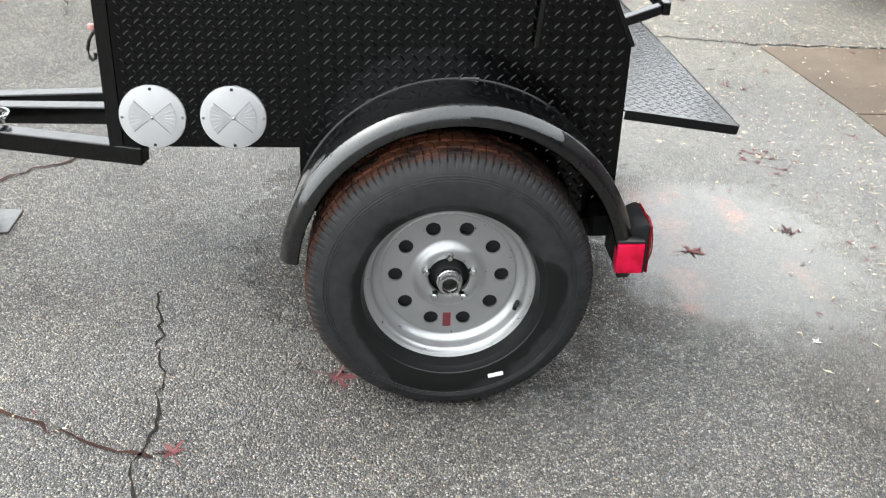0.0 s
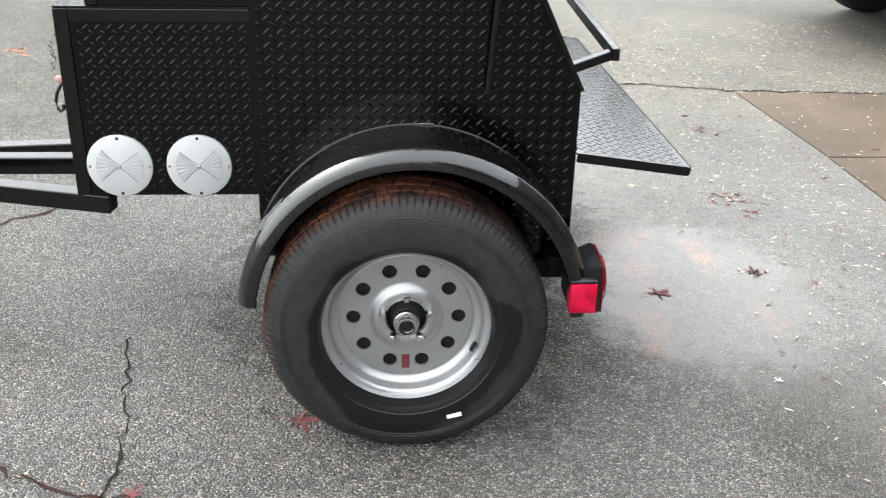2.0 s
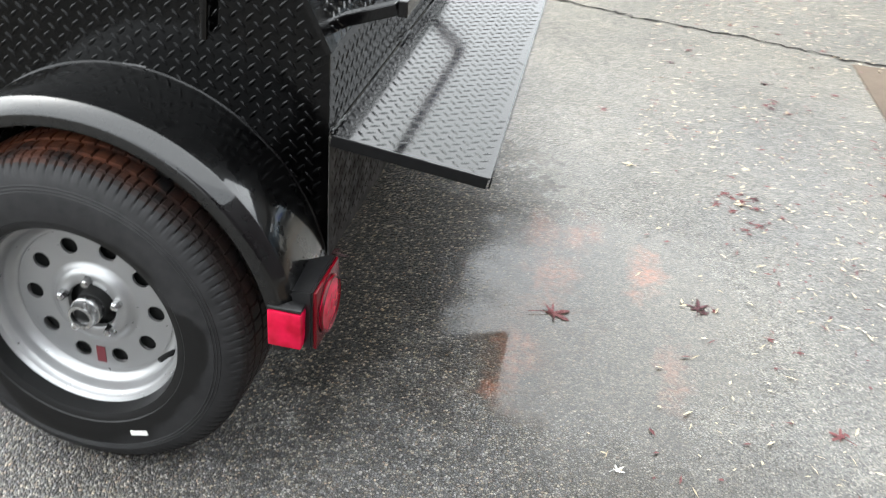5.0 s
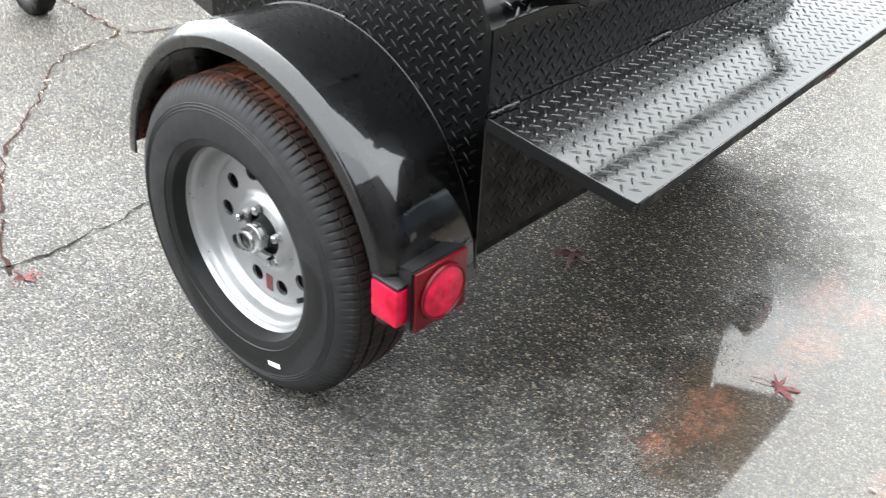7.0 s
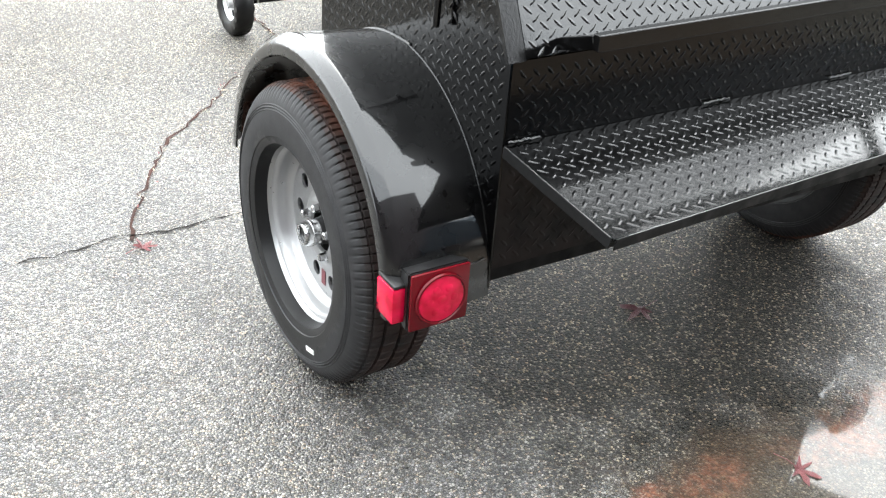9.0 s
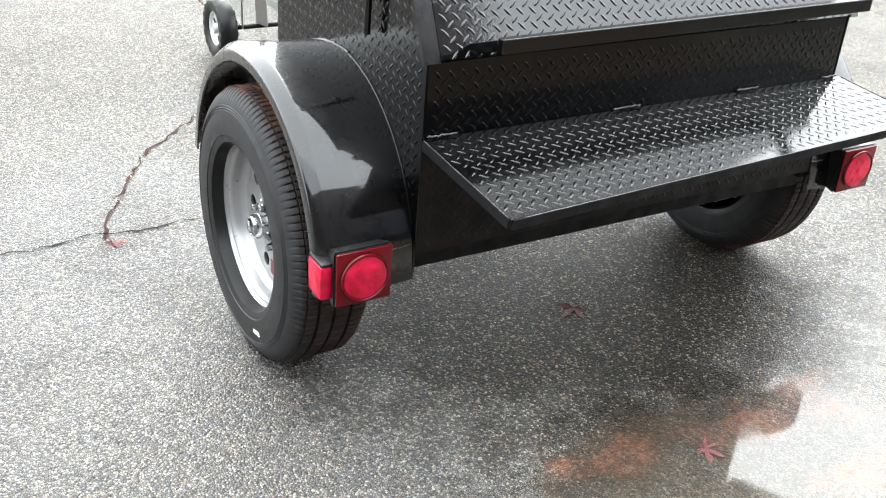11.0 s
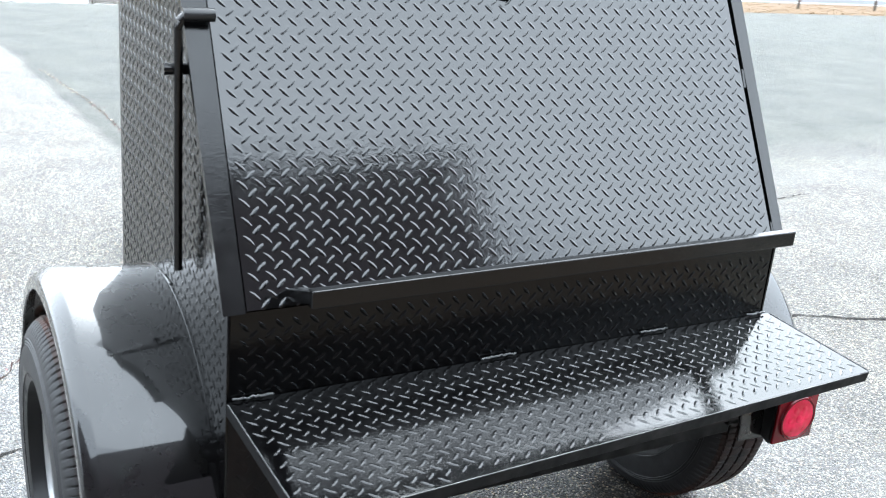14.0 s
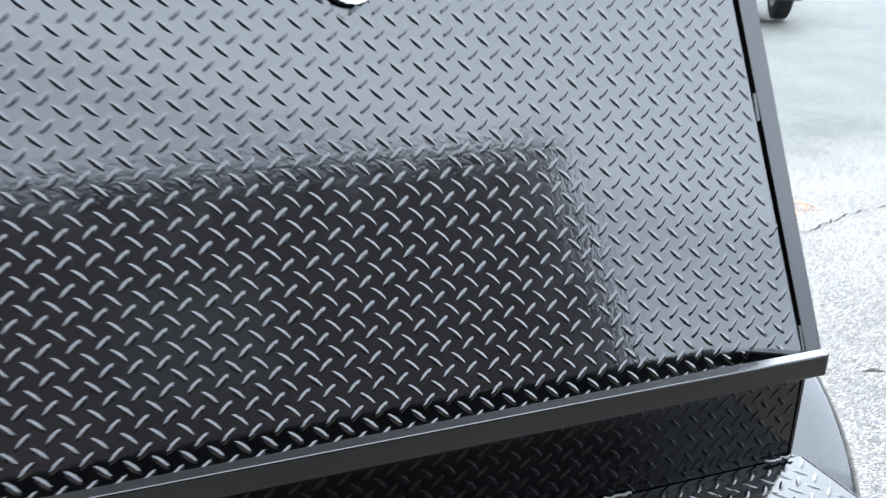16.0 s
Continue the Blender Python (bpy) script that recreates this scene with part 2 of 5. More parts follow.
    # smears of red clay
    ragged = math_node(m, 'MULTIPLY', math_node(m, 'SUBTRACT', noise_tex(m, v, 9.0, 6.0, 0.7), 0.5), 3.2)
    clay = None
    for x, y, rx, ry, k in ((0.79, 0.97, 0.05, 0.13, 0.35), (1.03, 1.03, 0.035, 0.09, 0.62), (1.12, 0.63, 0.03, 0.09, 0.28), (0.72, 0.44, 0.018, 0.022, 0.6),
                            (0.73, 1.14, 0.04, 0.10, 0.30), (0.75, 0.57, 0.035, 0.10, 0.32), (0.83, 1.15, 0.03, 0.08, 0.35), (0.87, 1.20, 0.03, 0.05, 0.30)):
        one = math_node(m, 'MULTIPLY', ramp(m, spot(x, y, rx * 1.7, ry * 1.7, ragged), [(0.0, g(0.0)), (1.0, g(1.0))]), k)
        clay = one if clay is None else math_node(m, 'MAXIMUM', clay, one)
    mud = math_node(m, 'MULTIPLY', ramp(m, spot(0.75, 0.66, 0.17, 0.34, ragged), [(0.0, g(0.0)), (0.7, g(1.0))]), math_node(m, 'MULTIPLY', joint, 0.6))
    base = mix(m, mud, base, (0.060, 0.031, 0.012))
    broken = ramp(m, noise_tex(m, v, 60.0, 3.0), [(0.34, g(0.12)), (0.64, g(1.0))])
    base = mix(m, math_node(m, 'MULTIPLY', clay, broken), base, (0.36, 0.125, 0.065))
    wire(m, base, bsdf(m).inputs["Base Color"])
    # water film: level and smooth in the puddle, broken by the stones elsewhere
    film = ramp(m, noise_tex(m, v, 2.3, 5.0), [(0.30, g(0.45)), (0.62, g(0.95))])
    film = math_node(m, 'MULTIPLY', film, math_node(m, 'SUBTRACT', 1.0, math_node(m, 'MULTIPLY', newer, 0.85)))
    film = math_node(m, 'MULTIPLY', film, math_node(m, 'SUBTRACT', 1.0, math_node(m, 'MULTIPLY', drier, 0.7)))
    # film thinned in that stretch to keep reflections under the trailer dark
    wet = math_node(m, 'MAXIMUM', math_node(m, 'MULTIPLY', film, math_node(m, 'SUBTRACT', 1.0, math_node(m, 'MULTIPLY', wet_shade, 0.78))), pool)
    wire(m, math_node(m, 'MULTIPLY', wet, math_node(m, 'MAXIMUM', pool, ramp(m, joint, [(0.2, g(0.25)), (0.9, g(1.0))]))), bsdf(m).inputs["Coat Weight"])
    bsdf(m).inputs["Coat IOR"].default_value = 1.45
    wire(m, ramp(m, math_node(m, 'ADD', math_node(m, 'MULTIPLY', wet_shade, 0.3), math_node(m, 'MULTIPLY', pool, 0.7)), [(0.0, g(0.28)), (0.3, g(0.12)), (0.7, g(0.06)), (1.0, g(0.045))]), bsdf(m).inputs["Coat Roughness"])
    bsdf(m).inputs["Specular IOR Level"].default_value = 0.18
    dome = math_node(m, 'SUBTRACT', 0.9, math_node(m, 'MULTIPLY', cells.outputs["Distance"], 1.5))
    relief = math_node(m, 'ADD', math_node(m, 'MULTIPLY', dome, bare), math_node(m, 'MULTIPLY', grit.outputs["Distance"], 0.35))
    bump(m, relief, 0.9, 0.006)
    soft = node(m, "ShaderNodeBump", Distance=0.006)
    wire(m, relief, soft.inputs["Height"])
    wire(m, math_node(m, 'MULTIPLY', math_node(m, 'SUBTRACT', 1.0, math_node(m, 'MAXIMUM', pool, math_node(m, 'MULTIPLY', wet_shade, 0.25))), 0.4), soft.inputs["Strength"])
    wire(m, soft.outputs[0], bsdf(m).inputs["Coat Normal"])
    return m


ASPHALT = asphalt()


def concrete():
    m = mat("stained_concrete", g(0.3), 0.75)
    v = coords(m)
    blot = ramp(m, noise_tex(m, v, 1.6, 6.0, 0.6), [(0.3, (0.042, 0.029, 0.018)), (0.55, (0.076, 0.052, 0.032)), (0.75, (0.115, 0.083, 0.054))])
    grain = ramp(m, noise_tex(m, v, 160.0, 4.0), [(0.3, g(0.75)), (0.7, g(1.15))])
    wire(m, mix(m, 1.0, blot, grain, 'MULTIPLY'), bsdf(m).inputs["Base Color"])
    bump(m, noise_tex(m, v, 180.0, 3.0), 0.3, 0.002)
    return m


CONCRETE = concrete()


def grainy(name, a, b, scale=4.0, rough=0.85):
    m = mat(name, a, rough, spec=0.12)
    v = coords(m)
    wire(m, ramp(m, noise_tex(m, v, scale, 6.0, 0.7), [(0.3, a), (0.7, b)]), bsdf(m).inputs["Base Color"])
    bump(m, noise_tex(m, v, scale * 20, 3.0), 0.4, 0.01)
    return m


CRACK = grainy("dirt_filled_crack", (0.008, 0.007, 0.006), (0.06, 0.026, 0.020), 9.0)
CRACK_DARK = grainy("dark_open_crack", (0.006, 0.006, 0.006), (0.022, 0.018, 0.015), 9.0)
LEAF = grainy("wet_dead_leaf", (0.072, 0.022, 0.026), (0.19, 0.074, 0.072), 40.0, 0.35)
LEAF_TAN = grainy("pale_dead_leaf", (0.38, 0.31, 0.20), (0.56, 0.49, 0.37), 30.0, 0.6)
LEAF_DARK = grainy("dark_wet_leaf", (0.034, 0.013, 0.016), (0.10, 0.042, 0.046), 40.0, 0.35)
LEAF_RUST = grainy("rusty_dead_leaf", (0.26, 0.11, 0.065), (0.42, 0.22, 0.15), 30.0, 0.6)
LEAF_PALE = grainy("bleached_leaf", (0.5, 0.48, 0.45), (0.65, 0.62, 0.58), 30.0, 0.6)
STRAW = grainy("dead_straw", (0.105, 0.066, 0.034), (0.19, 0.130, 0.072), 8.0)
DRY_GRASS = grainy("dry_winter_grass", (0.070, 0.040, 0.019), (0.115, 0.076, 0.040), 2.0)
GREEN_GRASS = grainy("green_grass", (0.055, 0.062, 0.020), (0.090, 0.100, 0.036), 2.0)
ROAD = grainy("pale_road_surface", (0.045, 0.047, 0.049), (0.062, 0.064, 0.066), 1.0)
GRAVEL = grainy("pale_yard_gravel", (0.13, 0.13, 0.125), (0.17, 0.168, 0.16), 1.5)
LINE = mat("white_road_paint", g(0.75), 0.7)
WOOD = grainy("weathered_post_wood", (0.05, 0.042, 0.035), (0.11, 0.09, 0.075), 12.0)
WHITE_WALL = grainy("white_siding", (0.55, 0.55, 0.54), (0.62, 0.62, 0.61), 0.8, 0.7)
HOUSE_WALL = grainy("dark_siding", (0.060, 0.052, 0.056), (0.090, 0.078, 0.084), 1.5, 0.85)
ROOF = grainy("dark_shingle", (0.03, 0.03, 0.032), (0.06, 0.058, 0.058), 3.0, 0.9)
TWIG = grainy("bare_twigs", (0.030, 0.025, 0.021), (0.062, 0.050, 0.042), 6.0)
GLASS_DARK = mat("dark_window_glass", g(0.02), 0.05, 0.0, 0.0, 0.6)
WHITE_PAINT = mat("white_car_paint", g(0.78), 0.25, 0.0, 0.6)
BLUE_PAINT = mat("steel_blue_car_paint", (0.075, 0.115, 0.15), 0.25, 0.0, 0.6)
TRIM_GREY = mat("grey_bumper", (0.05, 0.055, 0.06), 0.5)
LAMP_GLASS = mat("clear_lamp_glass", g(0.30), 0.08, 0.2, 0.8)
BLUE_SIGN = mat("blue_plate", (0.02, 0.05, 0.25), 0.35)

# ---- mesh helpers ----


def part(name, bm, material, parent=None, label="", smooth=False):
    me = bpy.data.meshes.new(name)
    bmesh.ops.recalc_face_normals(bm, faces=bm.faces)
    bm.to_mesh(me)
    bm.free()
    for m in (material if isinstance(material, (list, tuple)) else [material]):
        me.materials.append(m)
    if smooth:
        me.shade_smooth()
        me.set_sharp_from_angle(angle=radians(38))
    ob = new(name, me)
    ob.parent = parent
    if label:
        ob["label"] = label
    return ob


def thing(name, label, category, group="", at=(0, 0, 0), kind=""):
    ob = new(name)
    ob.location = at
    ob.empty_display_size = 0.1
    return tagged(ob, label, category, group, kind)


def add_box(bm, lo, hi, bevel=0.0, m=None):
    """An axis-aligned box, with its edges rounded by bevel, in the frame m."""
    c = [(a + b) / 2 for a, b in zip(lo, hi)]
    s = [abs(b - a) for a, b in zip(lo, hi)]
    geo = bmesh.ops.create_cube(bm, size=1, matrix=Matrix.Translation(c) @ Matrix.Diagonal((*s, 1)))
    vs = geo["verts"]
    if bevel:
        es = list({e for v in vs for e in v.link_edges})
        r = bmesh.ops.bevel(bm, geom=es, offset=bevel, segments=2, affect='EDGES', profile=0.5)
        vs = list({v for f in r["faces"] for v in f.verts} | {v for v in vs if v.is_valid})
    if m is not None:
        bmesh.ops.transform(bm, matrix=m, verts=vs)
    return vs


def box(lo, hi, bevel=0.0, m=None):
    bm = bmesh.new()
    add_box(bm, lo, hi, bevel, m)
    return bm


def beam(a, b, w, h, bevel=0.004, end=0.0):
    """A square tube from a to b, w wide and h high."""
    a, b = Vector(a), Vector(b)
    d = b - a
    q = d.to_track_quat('X', 'Z').to_matrix().to_4x4()
    return box((0, -w / 2, -h / 2), (d.length, w / 2, h / 2), bevel, Matrix.Translation(a) @ q)


def rod(bm, pts, r, seg=12):
    """A round bar along points, with closed ends."""
    pts = [Vector(p) for p in pts]
    rings = []
    for i, p in enumerate(pts):
        d = (pts[min(i + 1, len(pts) - 1)] - pts[max(i - 1, 0)]).normalized()
        q = d.to_track_quat('Z', 'Y').to_matrix()
        rings.append([bm.verts.new(p + q @ Vector((r * math.cos(t), r * math.sin(t), 0))) for t in np.linspace(0, 2 * math.pi, seg, endpoint=False)])
    for a, b in zip(rings, rings[1:]):
        for i in range(seg):
            bm.faces.new((a[i], a[(i + 1) % seg], b[(i + 1) % seg], b[i]))
    bm.faces.new(rings[0][::-1])
    bm.faces.new(rings[-1])
    return bm


def lathe(profile, seg=64, close=False, wave=None):
    """Spin (radius, y) points round the y axis. wave(i, j, r, y) may move a point."""
    bm = bmesh.new()
    rings = []
    for i in range(seg):
        t = 2 * math.pi * i / seg
        ring = []
        for j, (r, y) in enumerate(profile):
            if wave:
                r, y = wave(i, j, r, y)
            ring.append(bm.verts.new((r * math.cos(t), y, r * math.sin(t))))
        rings.append(ring)
    n = len(profile)
    for i in range(seg):
        a, b = rings[i], rings[(i + 1) % seg]
        for j in range(n if close else n - 1):
            k = (j + 1) % n
            bm.faces.new((a[j], b[j], b[k], a[k]))
    bmesh.ops.remove_doubles(bm, verts=bm.verts, dist=1e-6)
    return bm


def prism(outline, depth, axis='y'):
    """A plate: an outline of (u, v) points drawn out along an axis over depth = (from, to)."""
    bm = bmesh.new()

    def place(u, v, w):
        return {'y': (u, w, v), 'x': (w, u, v), 'z': (u, v, w)}[axis]
    a = [bm.verts.new(place(u, v, depth[0])) for u, v in outline]
    b = [bm.verts.new(place(u, v, depth[1])) for u, v in outline]
    n = len(a)
    bm.faces.new(a)
    bm.faces.new(b[::-1])
    for i in range(n):
        bm.faces.new((a[i], b[i], b[(i + 1) % n], a[(i + 1) % n]))
    return bm


# ---- tread plate ----
PITCH = 0.030


def lug_shape(length=0.0248, width=0.0068, height=0.0013):
    ring, top = [], []
    for k in range(8):
        t = 2 * math.pi * k / 8
        x, y = math.cos(t), math.sin(t)
        ring.append((x * length / 2, y * width / 2 * (1.1 if abs(y) > 0.9 else 1.0), 0.0))
        top.append((x * length * 0.30, y * width * 0.17, height))
    return np.array(ring + top)


LUG = lug_shape()
LUG_FACES = [(k, (k + 1) % 8, 8 + (k + 1) % 8, 8 + k) for k in range(8)] + [tuple(range(8, 16))]


def tread_plate(name, outline, frame_m, parent, thick=0.004, material=None, margin=0.012, label="", seed=0, skip=None):
    """A steel plate in the plane of frame_m (its x along the rows, its z outward), of the given outline, with raised lugs on its outer face as one mesh."""
    pts = np.array(outline, float)
    n = len(pts)
    verts = [np.c_[pts, np.zeros(n)], np.c_[pts, np.full(n, -thick)]]
    faces = [tuple(range(n)), tuple(range(2 * n - 1, n - 1, -1))] + [(i, n + i, n + (i + 1) % n, (i + 1) % n) for i in range(n)]
    base = 2 * n
    lo, hi = pts.min(0), pts.max(0)

    def inside(x, y):
        # distance to every edge of the convex outline
        for i in range(n):
            ax, ay = pts[i]
            bx, by = pts[(i + 1) % n]
            ex, ey = bx - ax, by - ay
            if (ex * (y - ay) - ey * (x - ax)) / math.hypot(ex, ey) * turn < margin:
                return False
        return skip is None or not skip(x, y)
    area = sum(pts[i][0] * pts[(i + 1) % n][1] - pts[(i + 1) % n][0] * pts[i][1] for i in range(n))
    turn = 1 if area > 0 else -1
    c = math.cos(math.pi / 4)
    turns = [np.array([[c, -c, 0], [c, c, 0], [0, 0, 1]]), np.array([[c, c, 0], [-c, c, 0], [0, 0, 1]])]
    h = PITCH / 2
    for i in range(int((hi[0] - lo[0]) / h) + 1):
        for j in range(int((hi[1] - lo[1]) / h) + 1):
            if (i + j) % 2:
                continue
            x, y = lo[0] + (i + 0.5) * h, lo[1] + (j + 0.5) * h
            if not inside(x, y):
                continue
            verts.append(LUG @ turns[i % 2].T + (x, y, 0))
            faces += [tuple(base + k for k in f) for f in LUG_FACES]
            base += 16
    allv = np.concatenate(verts)
    me = bpy.data.meshes.new(name)
    me.from_pydata(allv.tolist(), [], faces)
    me.transform(frame_m)
    me.materials.append(material or PLATE)
    me.shade_smooth()
    me.set_sharp_from_angle(angle=radians(50))
    ob = new(name, me)
    ob.parent = parent
    if label:
        ob["label"] = label
    return ob


def plane(origin, x, z):
    """The frame with the given origin, its x along x and its z along z."""
    x, z = Vector(x).normalized(), Vector(z).normalized()
    y = z.cross(x)
    m = Matrix((x, y, z)).transposed().to_4x4()
    return Matrix.Translation(origin) @ m


# ---- the ground ----
def ground_z(x, y):
    """Level round the trailer, falling gently towards the road."""
    d = min(max(-2.8 - x, 0.0), 36.0)
    return -0.07 * (d * d / 2.0 if d < 1.0 else d - 0.5)


def build_ground():
    def steps(near, far, fine, lo, hi):
        a = list(np.arange(lo, hi + 1e-6, fine))
        d, out, x, y = fine, [], lo, hi
        left, right = [], []
        while x > -far:
            d *= 1.5
            x -= d
            y += d
            left.append(x)
            right.append(y)
        return left[::-1] + a + right
    xs = steps(0, 1500, 0.5, -40, 6)
    ys = steps(0, 1500, 1.0, -6, 20)
    verts = [(x, y, ground_z(x, y)) for y in ys for x in xs]
    w = len(xs)
    faces = [(j * w + i, j * w + i + 1, (j + 1) * w + i + 1, (j + 1) * w + i) for j in range(len(ys) - 1) for i in range(w - 1)]
    me = bpy.data.meshes.new("ground")
    me.from_pydata(verts, [], faces)
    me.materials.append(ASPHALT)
    me.shade_smooth()
    return tagged(new("ground", me), "worn grey asphalt lot, damp in places, trailer's shade painted in", "ground", kind="structure")


ground = build_ground()


def strip(name, x0, x1, y0, y1, material, label, lift, kind="structure", category="ground"):
    bm = bmesh.new()
    n = 24
    rows = []
    xs = [x0] + ([-38.8] if x0 < -38.8 < x1 else []) + [x1]      # the slope ends at -38.8
    for i in range(n + 1):
        y = y0 + (y1 - y0) * i / n
        rows.append([bm.verts.new((x, y, ground_z(x, y) + lift)) for x in xs])
    for a, b in zip(rows, rows[1:]):
        for j in range(len(xs) - 1):
            bm.faces.new((a[j], a[j + 1], b[j + 1], b[j]))
    return tagged(part(name, bm, material), label, category, kind=kind)


strip("grass_verge", -22.0, -16.8, -90, 140, DRY_GRASS, "dry tan winter grass strip beside the road", 0.008)
strip("green_verge", -17.6, -16.8, -6, 3.9, GREEN_GRASS, "small green patch in the grass strip", 0.012)
strip("road", -31.2, -22.0, -160, 240, ROAD, "pale grey two-lane road", 0.012, category="road")
strip("road_line", -22.6, -22.4, -160, 240, LINE, "white painted edge line of the road", 0.018, category="road line")
strip("road_line_far", -30.8, -30.6, -160, 240, LINE, "white painted edge line of the road", 0.018, category="road line")
strip("road_line_mid", -26.7, -26.5, -160, 240, LINE, "white painted centre line of the road", 0.018, category="road line")
strip("far_grass", -46, -31.2, -160, 10, DRY_GRASS, "dry grass beyond the road", 0.014)
strip("pale_yard", -70, -31.2, 10, 240, GRAVEL, "pale gravel yard beyond the road", 0.014)

# ---- the trailer ----
YL, YR = 0.222, 1.430          # outer faces of the two side walls
YM = (YL + YR) / 2
XF, XR = -0.345, 0.405          # front and rear faces of the main body
ZB, ZS, ZT = 0.410, 0.828, 1.452   # bottom, foot of the sloped hatch, top
XT = 0.104                     # rear edge of the top
AXLE_Z = 0.324
TRACK = 1.637                  # outer face of one tyre to outer face of the other

trailer = thing("smoker_trailer", "black tread-plate barbecue smoker trailer on two wheels", "trailer")

# main body: five tread plates and a flat top
side = [(XF, ZB), (XR, ZB), (XR, ZS), (XT, ZT), (XF, ZT)]
tread_plate("side_panel", [(x, z) for x, z in side], plane((0, YL, 0), (1, 0, 0), (0, -1, 0)), trailer, material=DIM_PLATE)
tread_plate("side_panel", [(-x, z) for x, z in side], plane((0, YR, 0), (-1, 0, 0), (0, 1, 0.013)), trailer)
tread_plate("rear_panel", [(YL + 0.005, 0.660), (YR - 0.005, 0.660), (YR - 0.005, ZS), (YL + 0.005, ZS)], plane((XR, 0, 0), (0, 1, 0), (1, 0, 0)), trailer, material=DIM_PLATE)
tread_plate("lower_rear_panel", [(YL + 0.005, ZB), (YR - 0.005, ZB), (YR - 0.005, 0.659), (YL + 0.005, 0.659)], plane((XR, 0, 0), (0, 1, 0), (1, 0, 0)), trailer, material=GRIME, label="lower tread plate dulled by brown road grime")
tread_plate("front_panel", [(-YR + 0.005, ZB), (-YL - 0.005, ZB), (-YL - 0.005, ZT), (-YR + 0.005, ZT)], plane((XF, 0, 0), (0, -1, 0), (-1, 0, 0)), trailer)
part("top_panel", box((XF, YL, ZT - 0.004), (XT, YR - 0.02, ZT + 0.003), 0.001), STEEL, trailer)
part("floor_panel", box((XF + 0.01, YL + 0.01, ZB + 0.002), (XR - 0.01, YR - 0.01, ZB + 0.008)), UNDER, trailer)

# the sloped hatch: a flat steel frame, and the tread plate door inside it
slope = Vector((XT - XR, 0, ZT - ZS))
SL = slope.length
up = slope.normalized()
out = Vector((0, 1, 0)).cross(up).normalized()
hatch_m = plane((XR, 0, ZS), (0, 1, 0), out)      # x along y, y up the slope, z outward
hatch = part("hatch", box((YL + 0.006, 0.002, -0.012), (YR - 0.028, SL - 0.004, -0.004), 0.0, hatch_m), UNDER, trailer, "sloped tread-plate cooking door")


def flat_bar(name, lo, hi, parent, m=hatch_m, material=None, bevel=0.0012):
    return part(name, box(lo, hi, bevel, m), material or STEEL, parent)


def EDGE(v):     # the inner edge of the bar opposite, which leans inward towards the top
    return 1.4205 - 0.039 * v / SL


FT = 0.028
FL = 0.031       # the bar on the lever side is narrower
bm = prism([(YL - 0.009, -0.002), (YL + FL - 0.003, -0.002), (YL + FL - 0.009, SL + 0.004), (YL - 0.020, SL + 0.004)], (-0.004, 0.006), 'z')   # its outer edge overhangs the side wall
bmesh.ops.transform(bm, matrix=hatch_m, verts=bm.verts)
part("frame_bar", bm, STEEL, hatch)
bm = prism([(EDGE(-0.002), -0.002), (EDGE(-0.002) + 0.026, -0.002), (EDGE(SL) + 0.032, SL + 0.004), (EDGE(SL), SL + 0.004)], (-0.004, 0.006), 'z')
bmesh.ops.transform(bm, matrix=hatch_m, verts=bm.verts)
part("frame_bar", bm, STEEL, hatch)
flat_bar("frame_bar", (YL + FL - 0.008, SL - FT, -0.004), (EDGE(SL) - 0.001, SL + 0.004, 0.005), hatch)
flat_bar("hinge_strip", (YL + 0.10, SL - FT - 0.003, 0.0), (YR - 0.10, SL - FT - 0.0005, 0.004), hatch)
tread_plate("door_plate", [(YL + FL, 0.002), (EDGE(0) - 0.0075, 0.002), (EDGE(SL) - 0.0075, SL - FT - 0.004), (YL + FL - 0.006, SL - FT - 0.004)],
            hatch_m @ Matrix.Translation((0, 0, 0.004)), hatch, 0.006, margin=0.006)

for v0, v1 in ((0.003, 0.054), (0.345, 0.385), (0.637, 0.660)):
    part("gap_tab", box((EDGE(v0) - 0.0080, v0, -0.002), (EDGE(v1) + 0.001, v1, 0.0052), 0.001, hatch_m), STEEL, hatch)

for u0, u1 in ((0.50, 0.66), (0.90, 0.98), (1.22, 1.30)):
    bead = [hatch_m @ Vector((u0 + (u1 - u0) * k / 20, SL - FT - 0.001 + 0.002 * random.random(), 0.006 + 0.001 * random.random())) for k in range(21)]
    part("weld_bead", rod(bmesh.new(), bead, 0.0026, 6), STEEL, hatch, "", True)

part("top_lip", box((YL + 0.02, SL + 0.0045, -0.004), (YR - 0.022, SL + 0.0095, 0.003), 0.001, hatch_m), DARK, hatch)

# hatch handle: two square arms and a square bar
HZ, HX = 0.884, 0.503
HY0, HY1 = 0.350, 1.345
hb = part("hatch_handle", beam((HX, HY0 - 0.030, HZ), (HX, HY1 + 0.005, HZ + 0.007), 0.018, 0.030, 0.002), STEEL, trailer, "square black steel handle bar")
for y, up in ((HY0 - 0.014, 0.0), (HY1 - 0.010, 0.007)):
    part("handle_arm", beam((XR - 0.03, y, HZ - 0.046), (HX - 0.0095, y, HZ - 0.002 + up), 0.028, 0.022, 0.002), STEEL, hb)

